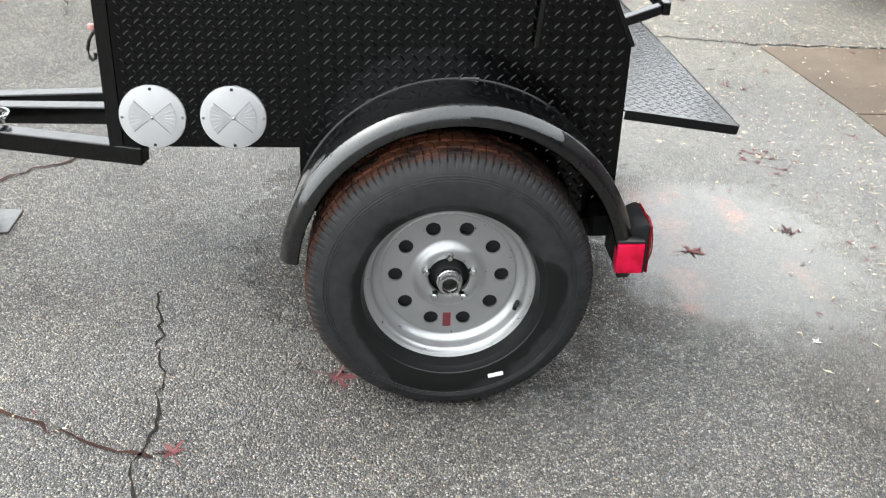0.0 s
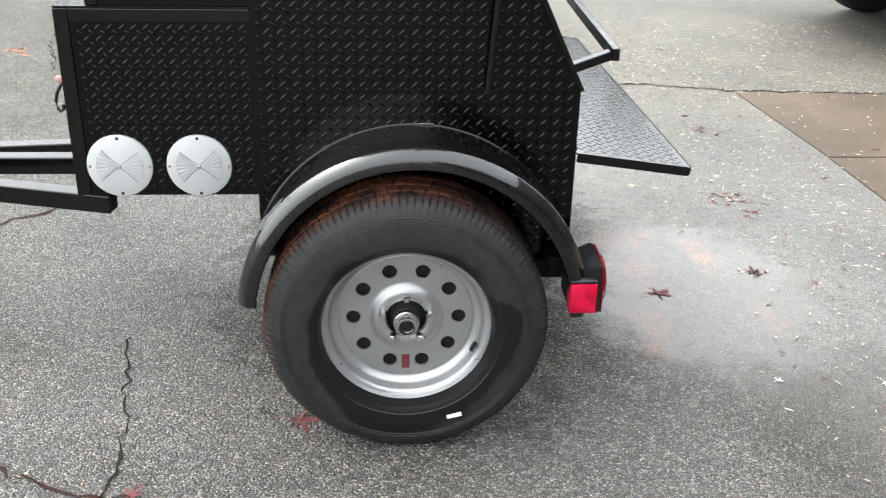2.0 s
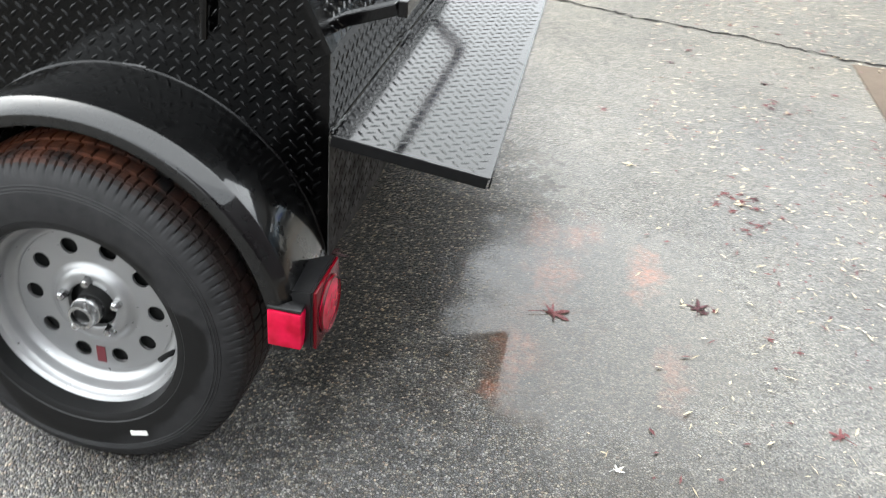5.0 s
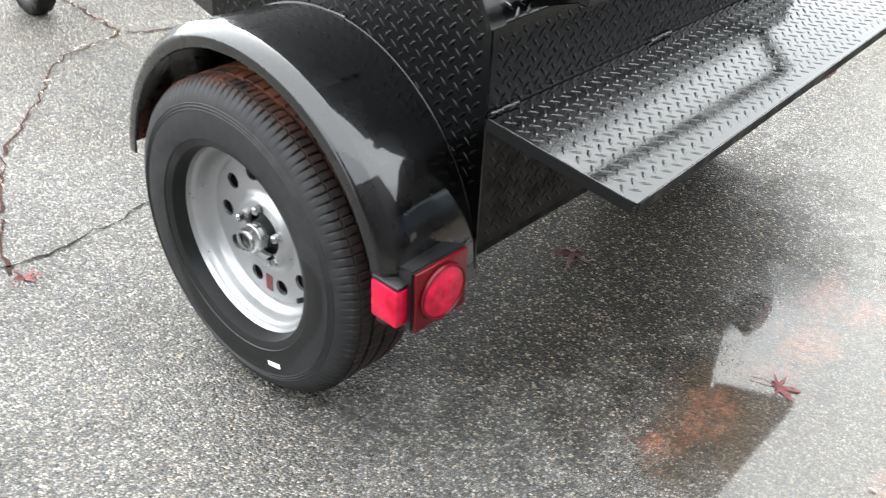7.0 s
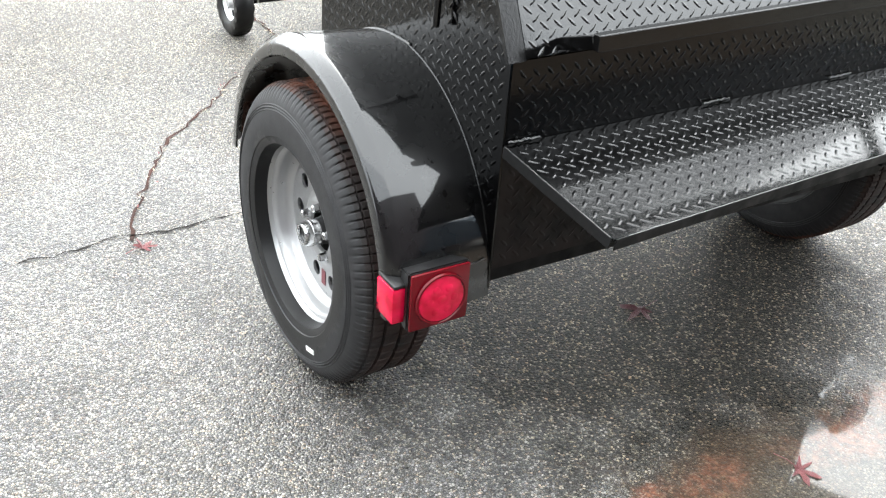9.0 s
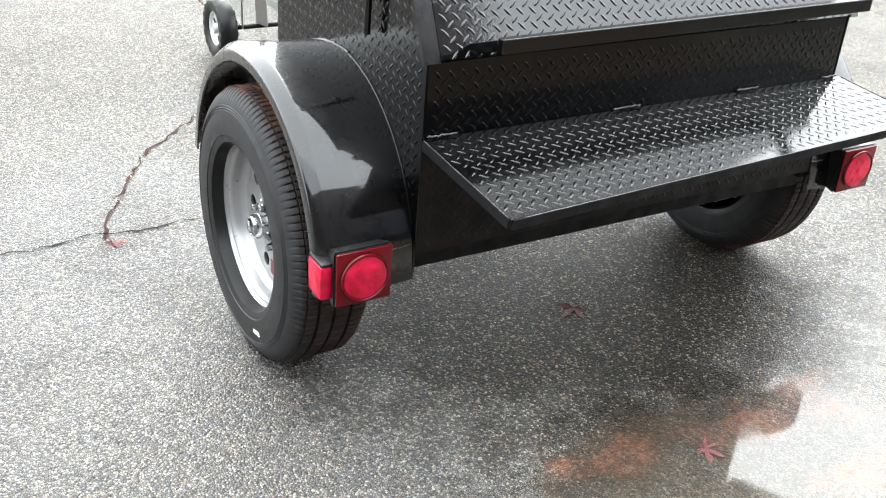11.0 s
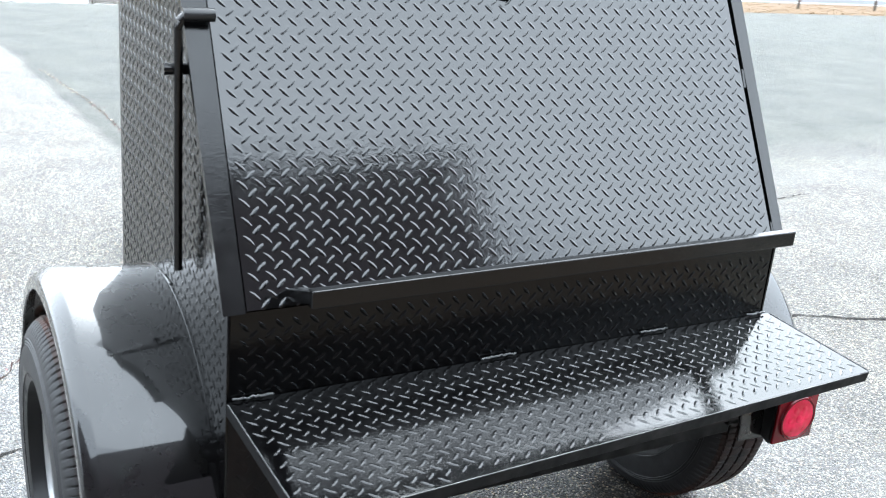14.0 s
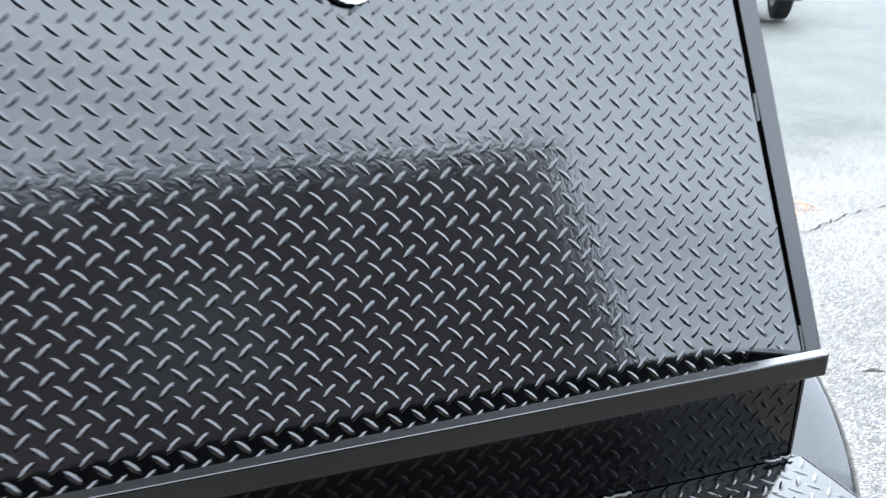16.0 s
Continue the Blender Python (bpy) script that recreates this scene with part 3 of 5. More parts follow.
# thermometer
th = hatch_m @ Matrix.Translation((0.822, 0.557, -0.0085)) @ Matrix.Scale(0.84, 4) @ pose(0, 0, 0, -90)
tm = part("thermometer", lathe([(0.0, -0.020), (0.0378, -0.020), (0.0384, -0.0268), (0.0394, -0.0282), (0.0410, -0.0285), (0.0425, -0.025), (0.0425, -0.022), (0.039, -0.020), (0.0, -0.0195)], 40), CHROME, trailer, "round dial thermometer with a steel rim", True)
tm.data.transform(th)
tc = part("case", lathe([(0.0405, -0.0205), (0.0415, -0.017), (0.0405, 0.004), (0.0, 0.006)], 40), STEEL, tm, "dark case behind the rim", True)
tc.data.transform(th)
td = part("dial", lathe([(0.0, -0.0232), (0.0360, -0.0232), (0.0360, -0.0201)], 40), DIAL, tm, "white dial face", True)
td.data.transform(th)
# dark ring painted in place of the shadow inside the rim
tg = part("rim_shadow", lathe([(0.0362, -0.0202), (0.0362, -0.0256), (0.0374, -0.0262), (0.0376, -0.0202)], 40), BLACK_PLASTIC, tm, "thin dark ring standing for the shadow inside the rim", True)
tg.data.transform(th)

# latch lever on the side wall
LY = YL - 0.020
LT = LY - 0.008      # it leans outward towards the grip
bm = rod(bmesh.new(), [(0.186, LY, 0.825), (0.217, LT, 1.245), (0.219, LT + 0.003, 1.258), (0.221, LT + 0.010, 1.266), (0.222, LT + 0.018, 1.268), (0.224, LT + 0.056, 1.268)], 0.0075)
lever = part("latch_lever", bm, STEEL, trailer, "bent round black steel rod", True)
part("grip", rod(bmesh.new(), [(0.2215, LT + 0.006, 1.268), (0.224, LT + 0.056, 1.268)], 0.0110, 16), BLACK_PLASTIC, lever, "", True)
part("pivot", rod(bmesh.new(), [(0.200, YL - 0.048, 1.178), (0.200, YL, 1.178)], 0.0095, 14), STEEL, lever, "", True)

# shelf across the back, drooping a little outwards
step_m = plane((XR, 0, 0.673), (0, 1, 0), Vector((0.165, 0, 1)))
shelf = [(0.250, -0.295), (1.500, -0.240), (1.440, -0.002), (0.224, -0.002)]
step = tread_plate("rear_shelf", shelf, step_m, trailer, 0.004, material=STEP, label="tread-plate shelf welded across the back")
for (x0, y0), (x1, y1) in ((shelf[0], shelf[1]), (shelf[1], shelf[2]), (shelf[3], shelf[0])):
    L = math.hypot(x1 - x0, y1 - y0)
    m = step_m @ Matrix.Translation((x0, y0, 0)) @ pose(0, 0, 0, 0, 0, math.degrees(math.atan2(y1 - y0, x1 - x0)))
    wear = [m @ Vector((L * k / 40, -0.0022 + 0.0006 * random.random(), 0.0006 * random.random())) for k in range(1, 40)]
    part("worn_edge", rod(bmesh.new(), wear, 0.0012, 5), WORN, step, "bare metal along the worn edge", True)
    part("shelf_lip", box((0.0035, -0.0035, -0.022), (L - 0.0035, -0.0005, 0.0005), 0.001, m), UNDER, step)
part("shelf_brace", box((0.55, -0.27, -0.024), (0.58, -0.01, -0.005), 0.001, step_m), STEEL, step)
part("shelf_brace", box((1.05, -0.25, -0.024), (1.08, -0.01, -0.005), 0.001, step_m), STEEL, step)
for y0, y1 in ((0.232, 0.30), (0.705, 0.78), (1.08, 1.15), (1.375, 1.425)):
    bm = bmesh.new()
    n = 14
    pts = [(XR + 0.003 + 0.004 * random.random(), y0 + (y1 - y0) * i / n, 0.677 + 0.002 * random.random()) for i in range(n + 1)]
    rod(bm, pts, 0.0021, 8)
    part("weld_bead", bm, WELD, step, "bare grey weld bead", True)

# front box with two round air vents
BL, BR, BX0, BX1, BB, BT = 0.585, 1.052, -0.872, XF - 0.004, 0.422, 0.928
fbox = part("firebox", box((BX0 + 0.006, BL + 0.006, BB + 0.004), (BX1, BR - 0.006, BT - 0.004)), UNDER, trailer, "narrower tread-plate box at the front")
tread_plate("box_side", [(BX0 + 0.035, BB), (BX1, BB), (BX1, BT - 0.035), (BX0 + 0.035, BT - 0.035)], plane((0, BL, 0), (1, 0, 0), (0, -1, 0)), fbox, material=DIM_PLATE)
tread_plate("box_front", [(-BR + 0.03, BB), (-BL - 0.03, BB), (-BL - 0.03, BT - 0.035), (-BR + 0.03, BT - 0.035)], plane((BX0, 0, 0), (0, -1, 0), (-1, 0, 0)), fbox)
part("corner_angle", box((BX0 - 0.003, BL - 0.004, BB), (BX0 + 0.034, BL + 0.03, BT), 0.002), STEEL, fbox)
part("corner_angle", box((BX0 - 0.003, BR - 0.03, BB), (BX0 + 0.034, BR + 0.004, BT), 0.002), STEEL, fbox)
part("top_angle", box((BX0 + 0.035, BL - 0.004, BT - 0.034), (BX1, BL + 0.03, BT), 0.002), STEEL, fbox)
part("top_plate", box((BX0 - 0.002, BL, BT + 0.001), (BX1, BR, BT + 0.005)), STEEL, fbox)


# second box on top of it, set back
ubox = part("upper_box", box((-0.79, BL + 0.012, BT + 0.006), (XF - 0.004, BR - 0.012, 1.36)), UNDER, trailer, "taller tread-plate box set back above")
tread_plate("box_side", [(-0.79, BT + 0.006), (XF - 0.005, BT + 0.006), (XF - 0.005, 1.36), (-0.79, 1.36)], plane((0, BL + 0.008, 0), (1, 0, 0), (0, -1, 0)), ubox, material=DIM_PLATE)
part("corner_angle", box((-0.795, BL + 0.002, BT + 0.006), (-0.765, BL + 0.03, 1.365), 0.002), STEEL, ubox)


def vent(x, z, turn):
    m = Matrix.Translation((x, BL - 0.005, z))
    v = part("air_vent", lathe([(0.0, -0.004), (0.084, -0.004), (0.086, -0.003), (0.087, 0.0), (0.087, 0.004), (0.0, 0.004)], 48), VENT, fbox, "round bare aluminium vent disc", True)
    v.data.transform(m)
    for s in (0, math.pi):
        pts = [(0.010 * math.cos(s), 0.010 * math.sin(s))] + [(0.062 * math.cos(s + a), 0.062 * math.sin(s + a)) for a in np.linspace(-0.72, 0.72, 9)]
        b = prism(pts, (-0.0062, -0.0042))
        bmesh.ops.transform(b, matrix=m @ pose(0, 0, 0, 0, turn), verts=b.verts)
        part("damper_blade", b, BRUSHED, v, "brushed fan-shaped shutter")
    for a in range(4):
        b = lathe([(0.0, -0.0065), (0.0035, -0.006), (0.0045, -0.004)], 10)
        bmesh.ops.transform(b, matrix=m @ Matrix.Translation((0.078 * math.cos(a * math.pi / 2), 0, 0.078 * math.sin(a * math.pi / 2))), verts=b.verts)
        part("screw", b, CHROME if a % 2 == 0 else DARK, v)
    for s in (0, math.pi):
        for a in (-0.74, 0.74):
            b = rod(bmesh.new(), [(0.008 * math.cos(s + a), -0.0044, 0.008 * math.sin(s + a)), (0.064 * math.cos(s + a), -0.0044, 0.064 * math.sin(s + a))], 0.0011, 6)
            bmesh.ops.transform(b, matrix=m @ pose(0, 0, 0, 0, turn), verts=b.verts)
            part("slot_edge", b, SLOT, v)
        for q in range(5):
            a = -0.5 + 0.25 * q
            b = rod(bmesh.new(), [(math.cos(s) * 0.030 + 0, -0.0064, 0.034 * a * 0.75), (math.cos(s) * 0.058, -0.0066, 0.062 * a * 0.9)], 0.0011, 6)
            bmesh.ops.transform(b, matrix=m @ pose(0, 0, 0, 0, turn), verts=b.verts)
            part("rib", b, VENT, v)
    b = lathe([(0.0, -0.010), (0.005, -0.009), (0.006, -0.0045)], 6)
    bmesh.ops.transform(b, matrix=m, verts=b.verts)
    part("centre_bolt", b, CHROME, v)


vent(-0.753, 0.508, 4)
vent(-0.543, 0.508, -3)

# side latch of the box front
b = rod(bmesh.new(), [(-0.874, 0.605, 0.730), (-0.886, 0.605, 0.724), (-0.898, 0.605, 0.704), (-0.904, 0.605, 0.680), (-0.902, 0.605, 0.660), (-0.894, 0.605, 0.652), (-0.887, 0.605, 0.658), (-0.886, 0.605, 0.672)], 0.0048, 10)
part("door_latch", b, BLACK_PLASTIC, fbox, "bent black latch hook", True)
part("latch_pad", box((-0.897, 0.596, 0.731), (-0.878, 0.613, 0.748), 0.005), mat("pink_tag", (0.42, 0.22, 0.20), 0.6), fbox, "small pink tag", True)

# tongue: two raked tubes and one between them
for a, b in (((-0.785, 0.592, 0.398), (-1.75, YM - 0.03, 0.424)), ((-0.785, 1.045, 0.398), (-1.75, YM + 0.03, 0.424)), ((-0.80, YM, 0.424), (-1.80, YM, 0.424))):
    part("tongue_tube", beam(a, b, 0.052, 0.052, 0.004), STEEL, trailer)
part("coupler", box((-1.98, YM - 0.04, 0.40), (-1.81, YM + 0.04, 0.47), 0.015), STEEL, trailer)
for y in (0.42, 1.17):
    part("frame_rail", box((-0.36, y - 0.025, ZB - 0.055), (0.36, y + 0.025, ZB - 0.003), 0.004), UNDER, trailer)
part("cross_member", box((0.32, 0.20, ZB - 0.056), (0.37, TRACK - 0.20, ZB - 0.006), 0.004), UNDER, trailer)
part("axle", rod(bmesh.new(), [(0, 0.12, AXLE_Z), (0, TRACK - 0.12, AXLE_Z)], 0.03, 16), UNDER, trailer, "", True)
for y in (0.40, 1.19):
    bm = bmesh.new()
    for k in range(3):
        pts = [(x * (1 - 0.2 * k), AXLE_Z + 0.045 + 0.07 * (x / 0.3) ** 2 - 0.008 * k) for x in np.linspace(-0.30, 0.30, 13)]
        for (x0, z0), (x1, z1) in zip(pts, pts[1:]):
            add_box(bm, (0, -0.022, -0.003), (math.hypot(x1 - x0, z1 - z0), 0.022, 0.003), 0, Matrix.Translation((x0, y, z0)) @ pose(0, 0, 0, 0, -math.degrees(math.atan2(z1 - z0, x1 - x0))))
    part("leaf_spring", bm, UNDER, trailer)

def link(m, major=0.021, minor=0.0038):
    bm = bmesh.new()
    n, k = 14, 6
    rings = []
    for i in range(n):
        a = 2 * math.pi * i / n
        c = Vector((major * 1.35 * math.cos(a), major * 0.8 * math.sin(a), 0))
        o = Vector((math.cos(a), math.sin(a), 0))
        rings.append([bm.verts.new(m @ (c + o * minor * math.cos(2 * math.pi * q / k) + Vector((0, 0, minor * math.sin(2 * math.pi * q / k))))) for q in range(k)])
    for i in range(n):
        for q in range(k):
            bm.faces.new((rings[i][q], rings[i][(q + 1) % k], rings[(i + 1) % n][(q + 1) % k], rings[(i + 1) % n][q]))
    return bm


chain = None
rc = random.Random(3)
for i in range(13):
    s = i / 12.0
    x, y = -1.24 + 0.05 * math.sin(5 * s), 0.66 + 0.16 * s
    z = 0.464 if 0.25 < s < 0.8 else 0.464 - 0.22 * max(0.25 - s, s - 0.8)
    m = Matrix.Translation((x, y, z)) @ pose(0, 0, 0, 90 * (i % 2) + rc.uniform(-25, 25), rc.uniform(-20, 20), 70 + rc.uniform(-40, 40))
    piece = part("safety_chain" if chain is None else "link", link(m), CHROME, trailer if chain is None else chain, "bright steel chain over the tongue" if chain is None else "", True)
    chain = chain or piece

# jack post with its foot on the ground
jk = part("jack", rod(bmesh.new(), [(-1.38, 0.97, 0.02), (-1.38, 0.97, 0.46)], 0.026, 16), grainy("maroon_jack_paint", (0.012, 0.005, 0.008), (0.022, 0.008, 0.012), 20.0, 0.45), trailer, "maroon steel jack post", True)
part("jack_tube", rod(bmesh.new(), [(-1.38, 0.97, 0.38), (-1.38, 0.97, 0.80)], 0.031, 16), STEEL, jk, "", True)
crank = part("crank_arm", rod(bmesh.new(), [(-1.38, 0.97, 0.802), (-1.31, 0.97, 0.806), (-1.280, 0.97, 0.800), (-1.273, 0.97, 0.782), (-1.273, 0.97, 0.662)], 0.007, 10), CHROME, jk, "bent steel crank", True)
part("crank_grip", rod(bmesh.new(), [(-1.273, 0.97, 0.668), (-1.273, 0.97, 0.775)], 0.016, 16), BLACK_PLASTIC, crank, "black plastic grip", True)
part("jack_foot", box((-1.46, 0.89, 0.001), (-1.30, 1.05, 0.008), 0.002), WELD, jk, "square grey steel foot plate")

# dark tread-plate uprights on the roof
for i, (y0, y1, zt) in enumerate(((0.226, 0.291, 1.80), (0.467, 0.857, 1.80), (1.06, 1.19, 1.80))):
    up_p = tread_plate("roof_upright", [(y0, ZT + 0.004), (y1, ZT + 0.004), (y1, zt), (y0, zt)], plane((XT - 0.014, 0, 0), (0, 1, 0), (1, 0, 0)), trailer, 0.05)


# ---- wheels ----
def tyre_mesh():
    # (radius, y): outer bead, sidewall, shoulder, tread with four grooves, inner side
    W = 0.205
    outer = [(0.196, 0.016), (0.203, 0.008), (0.215, 0.004), (0.219, 0.0035), (0.221, 0.0015), (0.245, 0.000), (0.268, 0.001), (0.279, 0.0028), (0.2805, 0.0016), (0.282, 0.0034), (0.285, 0.004), (0.2865, 0.0026), (0.288, 0.0046), (0.291, 0.0054), (0.2925, 0.0042), (0.294, 0.0062), (0.305, 0.009), (0.318, 0.016), (0.3285, 0.025), (0.334, 0.034)]
    tread = []
    for y0, y1 in ((0.038, 0.060), (0.068, 0.098), (0.106, 0.137), (0.145, 0.168)):
        tread += [(0.329, y0 - 0.001), (0.3372, y0), (0.3385, (y0 + y1) / 2), (0.3372, y1), (0.329, y1 + 0.001)]
    prof = outer + tread + [(r, W - y) for r, y in outer[::-1]]
    prof = [(0.196 + (r - 0.196) * 0.937, y - (0.020 if 0.20 < r else 0.0)) for r, y in prof]
    no = len(outer)
    nt = len(tread)

    def wave(i, j, r, y):
        k = i % 6
        if (j in (no - 3, no - 2, no - 1) or no + nt <= j <= no + nt + 2 or no <= j < no + 5 or no + nt - 5 <= j < no + nt) and k == 0:
            r -= 0.0055 if j != no - 3 else 0.003
        elif no + 5 <= j < no + nt - 5 and (i + (5 if j < no + 10 else 0)) % 10 == 0 and r > 0.32:
            r -= 0.006
        return r, y
    return lathe(prof, 720, False, wave), no


def holed_disc(r0, r1, rh, hole, count, y, depth):
    """A ring between r0 and r1 with a circle of round holes of radius hole at rh, through to depth."""
    bm = bmesh.new()
    half = math.pi / count
    for s in range(count):
        mid = -math.pi / 2 + half + 2 * half * s
        outer = []
        for k in range(5):
            outer.append((-half + 2 * half * k / 5, r0))
        for k in range(5):
            outer.append((half, r0 + (r1 - r0) * k / 5))
        for k in range(5):
            outer.append((half - 2 * half * k / 5, r1))
        for k in range(5):
            outer.append((-half, r1 + (r0 - r1) * k / 5))
        o, h, d = [], [], []
        for a, r in outer:
            u, v = a * rh, r - rh
            t = math.atan2(v, u)
            o.append(bm.verts.new((r * math.cos(mid + a), y, r * math.sin(mid + a))))
            hu, hv = hole * math.cos(t), hole * math.sin(t)
            x, z = (rh + hv) * math.cos(mid) - hu * math.sin(mid), (rh + hv) * math.sin(mid) + hu * math.cos(mid)
            h.append(bm.verts.new((x, y, z)))
            d.append(bm.verts.new((x, y + depth, z)))
        n = len(o)
        for k in range(n):
            q = (k + 1) % n
            bm.faces.new((o[k], o[q], h[q], h[k]))
            bm.faces.new((h[k], h[q], d[q], d[k]))
    bmesh.ops.remove_doubles(bm, verts=bm.verts, dist=1e-5)
    return bm


def build_wheel(stickers=True):
    """A wheel round the y axis, its outer side towards -y at y = 0."""
    w = part("wheel", lathe([(0.0, 0.095), (0.140, 0.092), (0.152, 0.092), (0.152, 0.16), (0.0, 0.16)], 40), DARK, None, "silver ten-hole steel wheel with a black tyre", True)
    bm, no = tyre_mesh()
    for f in bm.faces:
        c = f.calc_center_median()
        if math.hypot(c.x, c.z) > 0.3185 and 0.0 < c.y < 0.17:
            f.material_index = 1
    part("tyre", bm, [RUBBER, TREAD], w, "black rubber tyre, red clay in the tread", True)
    rim = lathe([(0.2065, 0.016), (0.2075, 0.011), (0.206, 0.008), (0.203, 0.009), (0.1985, 0.014), (0.195, 0.022), (0.1925, 0.026), (0.187, 0.028), (0.183, 0.031), (0.180, 0.037), (0.1785, 0.050), (0.176, 0.056), (0.171, 0.060), (0.166, 0.066), (0.160, 0.0675), (0.157, 0.0665), (0.156, 0.069), (0.17, 0.075), (0.176, 0.09), (0.178, 0.19)], 96)
    part("rim", rim, RIM, w, "silver painted rim", True)
    part("disc", holed_disc(0.090, 0.1565, 0.1235, 0.0172, 10, 0.0665, 0.006), RIM, w, "", True)
    part("disc_centre", lathe([(0.0905, 0.0665), (0.084, 0.0655), (0.078, 0.060), (0.072, 0.0555), (0.066, 0.054), (0.053, 0.054), (0.0490, 0.0555), (0.0475, 0.060), (0.0470, 0.064)], 64), RIM, w, "", True)
    part("hub", lathe([(0.052, 0.0865), (0.046, 0.084), (0.040, 0.080), (0.038, 0.074), (0.033, 0.070), (0.030, 0.060), (0.030, 0.050), (0.0, 0.05)], 32), DARK, w, "", True)
    part("hub_cap", lathe([(0.0280, 0.060), (0.0280, 0.036), (0.0300, 0.035), (0.0300, 0.031), (0.0280, 0.030), (0.0270, 0.017), (0.0245, 0.012), (0.0190, 0.0115), (0.0180, 0.016), (0.0180, 0.021), (0.0, 0.021)], 36), CHROME, w, "bright steel bearing cap", True)
    part("grease_plug", lathe([(0.0, 0.0165), (0.010, 0.0170), (0.0165, 0.0195), (0.0175, 0.0220)], 24), RUBBER, w, "", True)
    for k in range(5):
        t = math.pi / 2 + k * 2 * math.pi / 5
        b = lathe([(0.0, 0.037), (0.0062, 0.037), (0.0088, 0.040), (0.0092, 0.050), (0.0115, 0.056)], 6)
        bmesh.ops.transform(b, matrix=Matrix.Translation((0.057 * math.cos(t), 0, 0.057 * math.sin(t))), verts=b.verts)
        part("lug_nut", b, CHROME, w)
    t = math.radians(-22)
    b = rod(bmesh.new(), [(0.176 * math.cos(t), 0.050, 0.176 * math.sin(t)), (0.168 * math.cos(t), 0.030, 0.168 * math.sin(t)), (0.164 * math.cos(t), 0.014, 0.164 * math.sin(t))], 0.0055, 10)
    part("valve_stem", b, RUBBER, w, "", True)
    if stickers:
        part("sticker", box((-0.010, 0.0652, -0.141), (0.009, 0.0662, -0.104)), STICKER_RED, w, "small dark red label")
        b = box((-0.018, -0.0006, -0.005), (0.018, 0.0015, 0.005), 0.0, Matrix.Translation((0.113, -0.0205, -0.222)) @ pose(0, 0, 0, 0, -14))
        part("sticker", b, STICKER_WHITE, w, "small white label")
    return w


wheel = build_wheel()
wheel.parent = trailer
wheel.matrix_basis = Matrix.Translation((0, 0, AXLE_Z)) @ pose(0, 0, 0, 0, 0, 0)
copy_thing(wheel, Matrix.Translation((0, TRACK, AXLE_Z)) @ pose(0, 0, 0, 0, 190, 180))


# ---- fenders ----
def fender(name, y_in, y_out, m_label):
    """A rounded steel fender with a rolled outer lip, from the wall at y_in to y_out."""
    s = 1 if y_out > y_in else -1
    RX, RZ, CZ, CX = 0.405, 0.410, 0.350, 0.018

    def rise(a):      # the sheet lifts very slightly towards its outer edge
        return 0.07 * a
    # cross-section: distance out from the wall, drop below the crown
    w = abs(y_out - y_in)
    sec = [(0.0, 0.0), (w * 0.3, 0.0), (w * 0.6, 0.0), (w - 0.030, 0.0003), (w - 0.025, 0.0018), (w - 0.006, 0.0165), (w - 0.002, 0.021), (w, 0.027), (w, 0.044), (w - 0.003, 0.046)]
    sec += [(a - 0.003 if i > 3 else a, d + 0.003) for i, (a, d) in list(enumerate(sec[:-1]))[::-1]]
    bm = bmesh.new()
    rings = []
    for t in np.linspace(math.radians(174.5), math.radians(0.5), 49):
        ring = []
        for a, d in sec:
            d += rise(w) - rise(a) - 0.001
            x, z = CX + (RX - d) * math.cos(t), CZ + (RZ - d) * math.sin(t)
            ring.append(bm.verts.new((x, y_in + s * a, z)))
        rings.append(ring)
    n = len(sec)
    for a, b in zip(rings, rings[1:]):
        for i in range(n):
            bm.faces.new((a[i], a[(i + 1) % n], b[(i + 1) % n], b[i]))
    bm.faces.new(rings[0])
    bm.faces.new(rings[-1][::-1])
    return part(name, bm, FENDER, trailer, m_label, True)


fl = fender("fender", YL, 0.000, "rounded gloss black steel fender")
fr = fender("fender", YR, TRACK, "rounded gloss black steel fender")
for fd, y in ((fl, YL - 0.002), (fr, YR + 0.002)):
    part("weld_bead", rod(bmesh.new(), [(0.02 + 0.045 * i / 8.0, y, 0.7460 + 0.0008 * random.random()) for i in range(9)], 0.0022, 8), WELD, fd, "bare grey weld bead", True)


for fd, y in ((fl, YL - 0.001), (fr, YR + 0.001)):
    seam = [(0.018 + 0.3905 * math.cos(a), y, 0.350 + 0.3955 * math.sin(a)) for a in np.linspace(math.radians(168), math.radians(3), 60)]
    part("seam", rod(bmesh.new(), seam, 0.0028, 6), STEEL, fd, "", True)


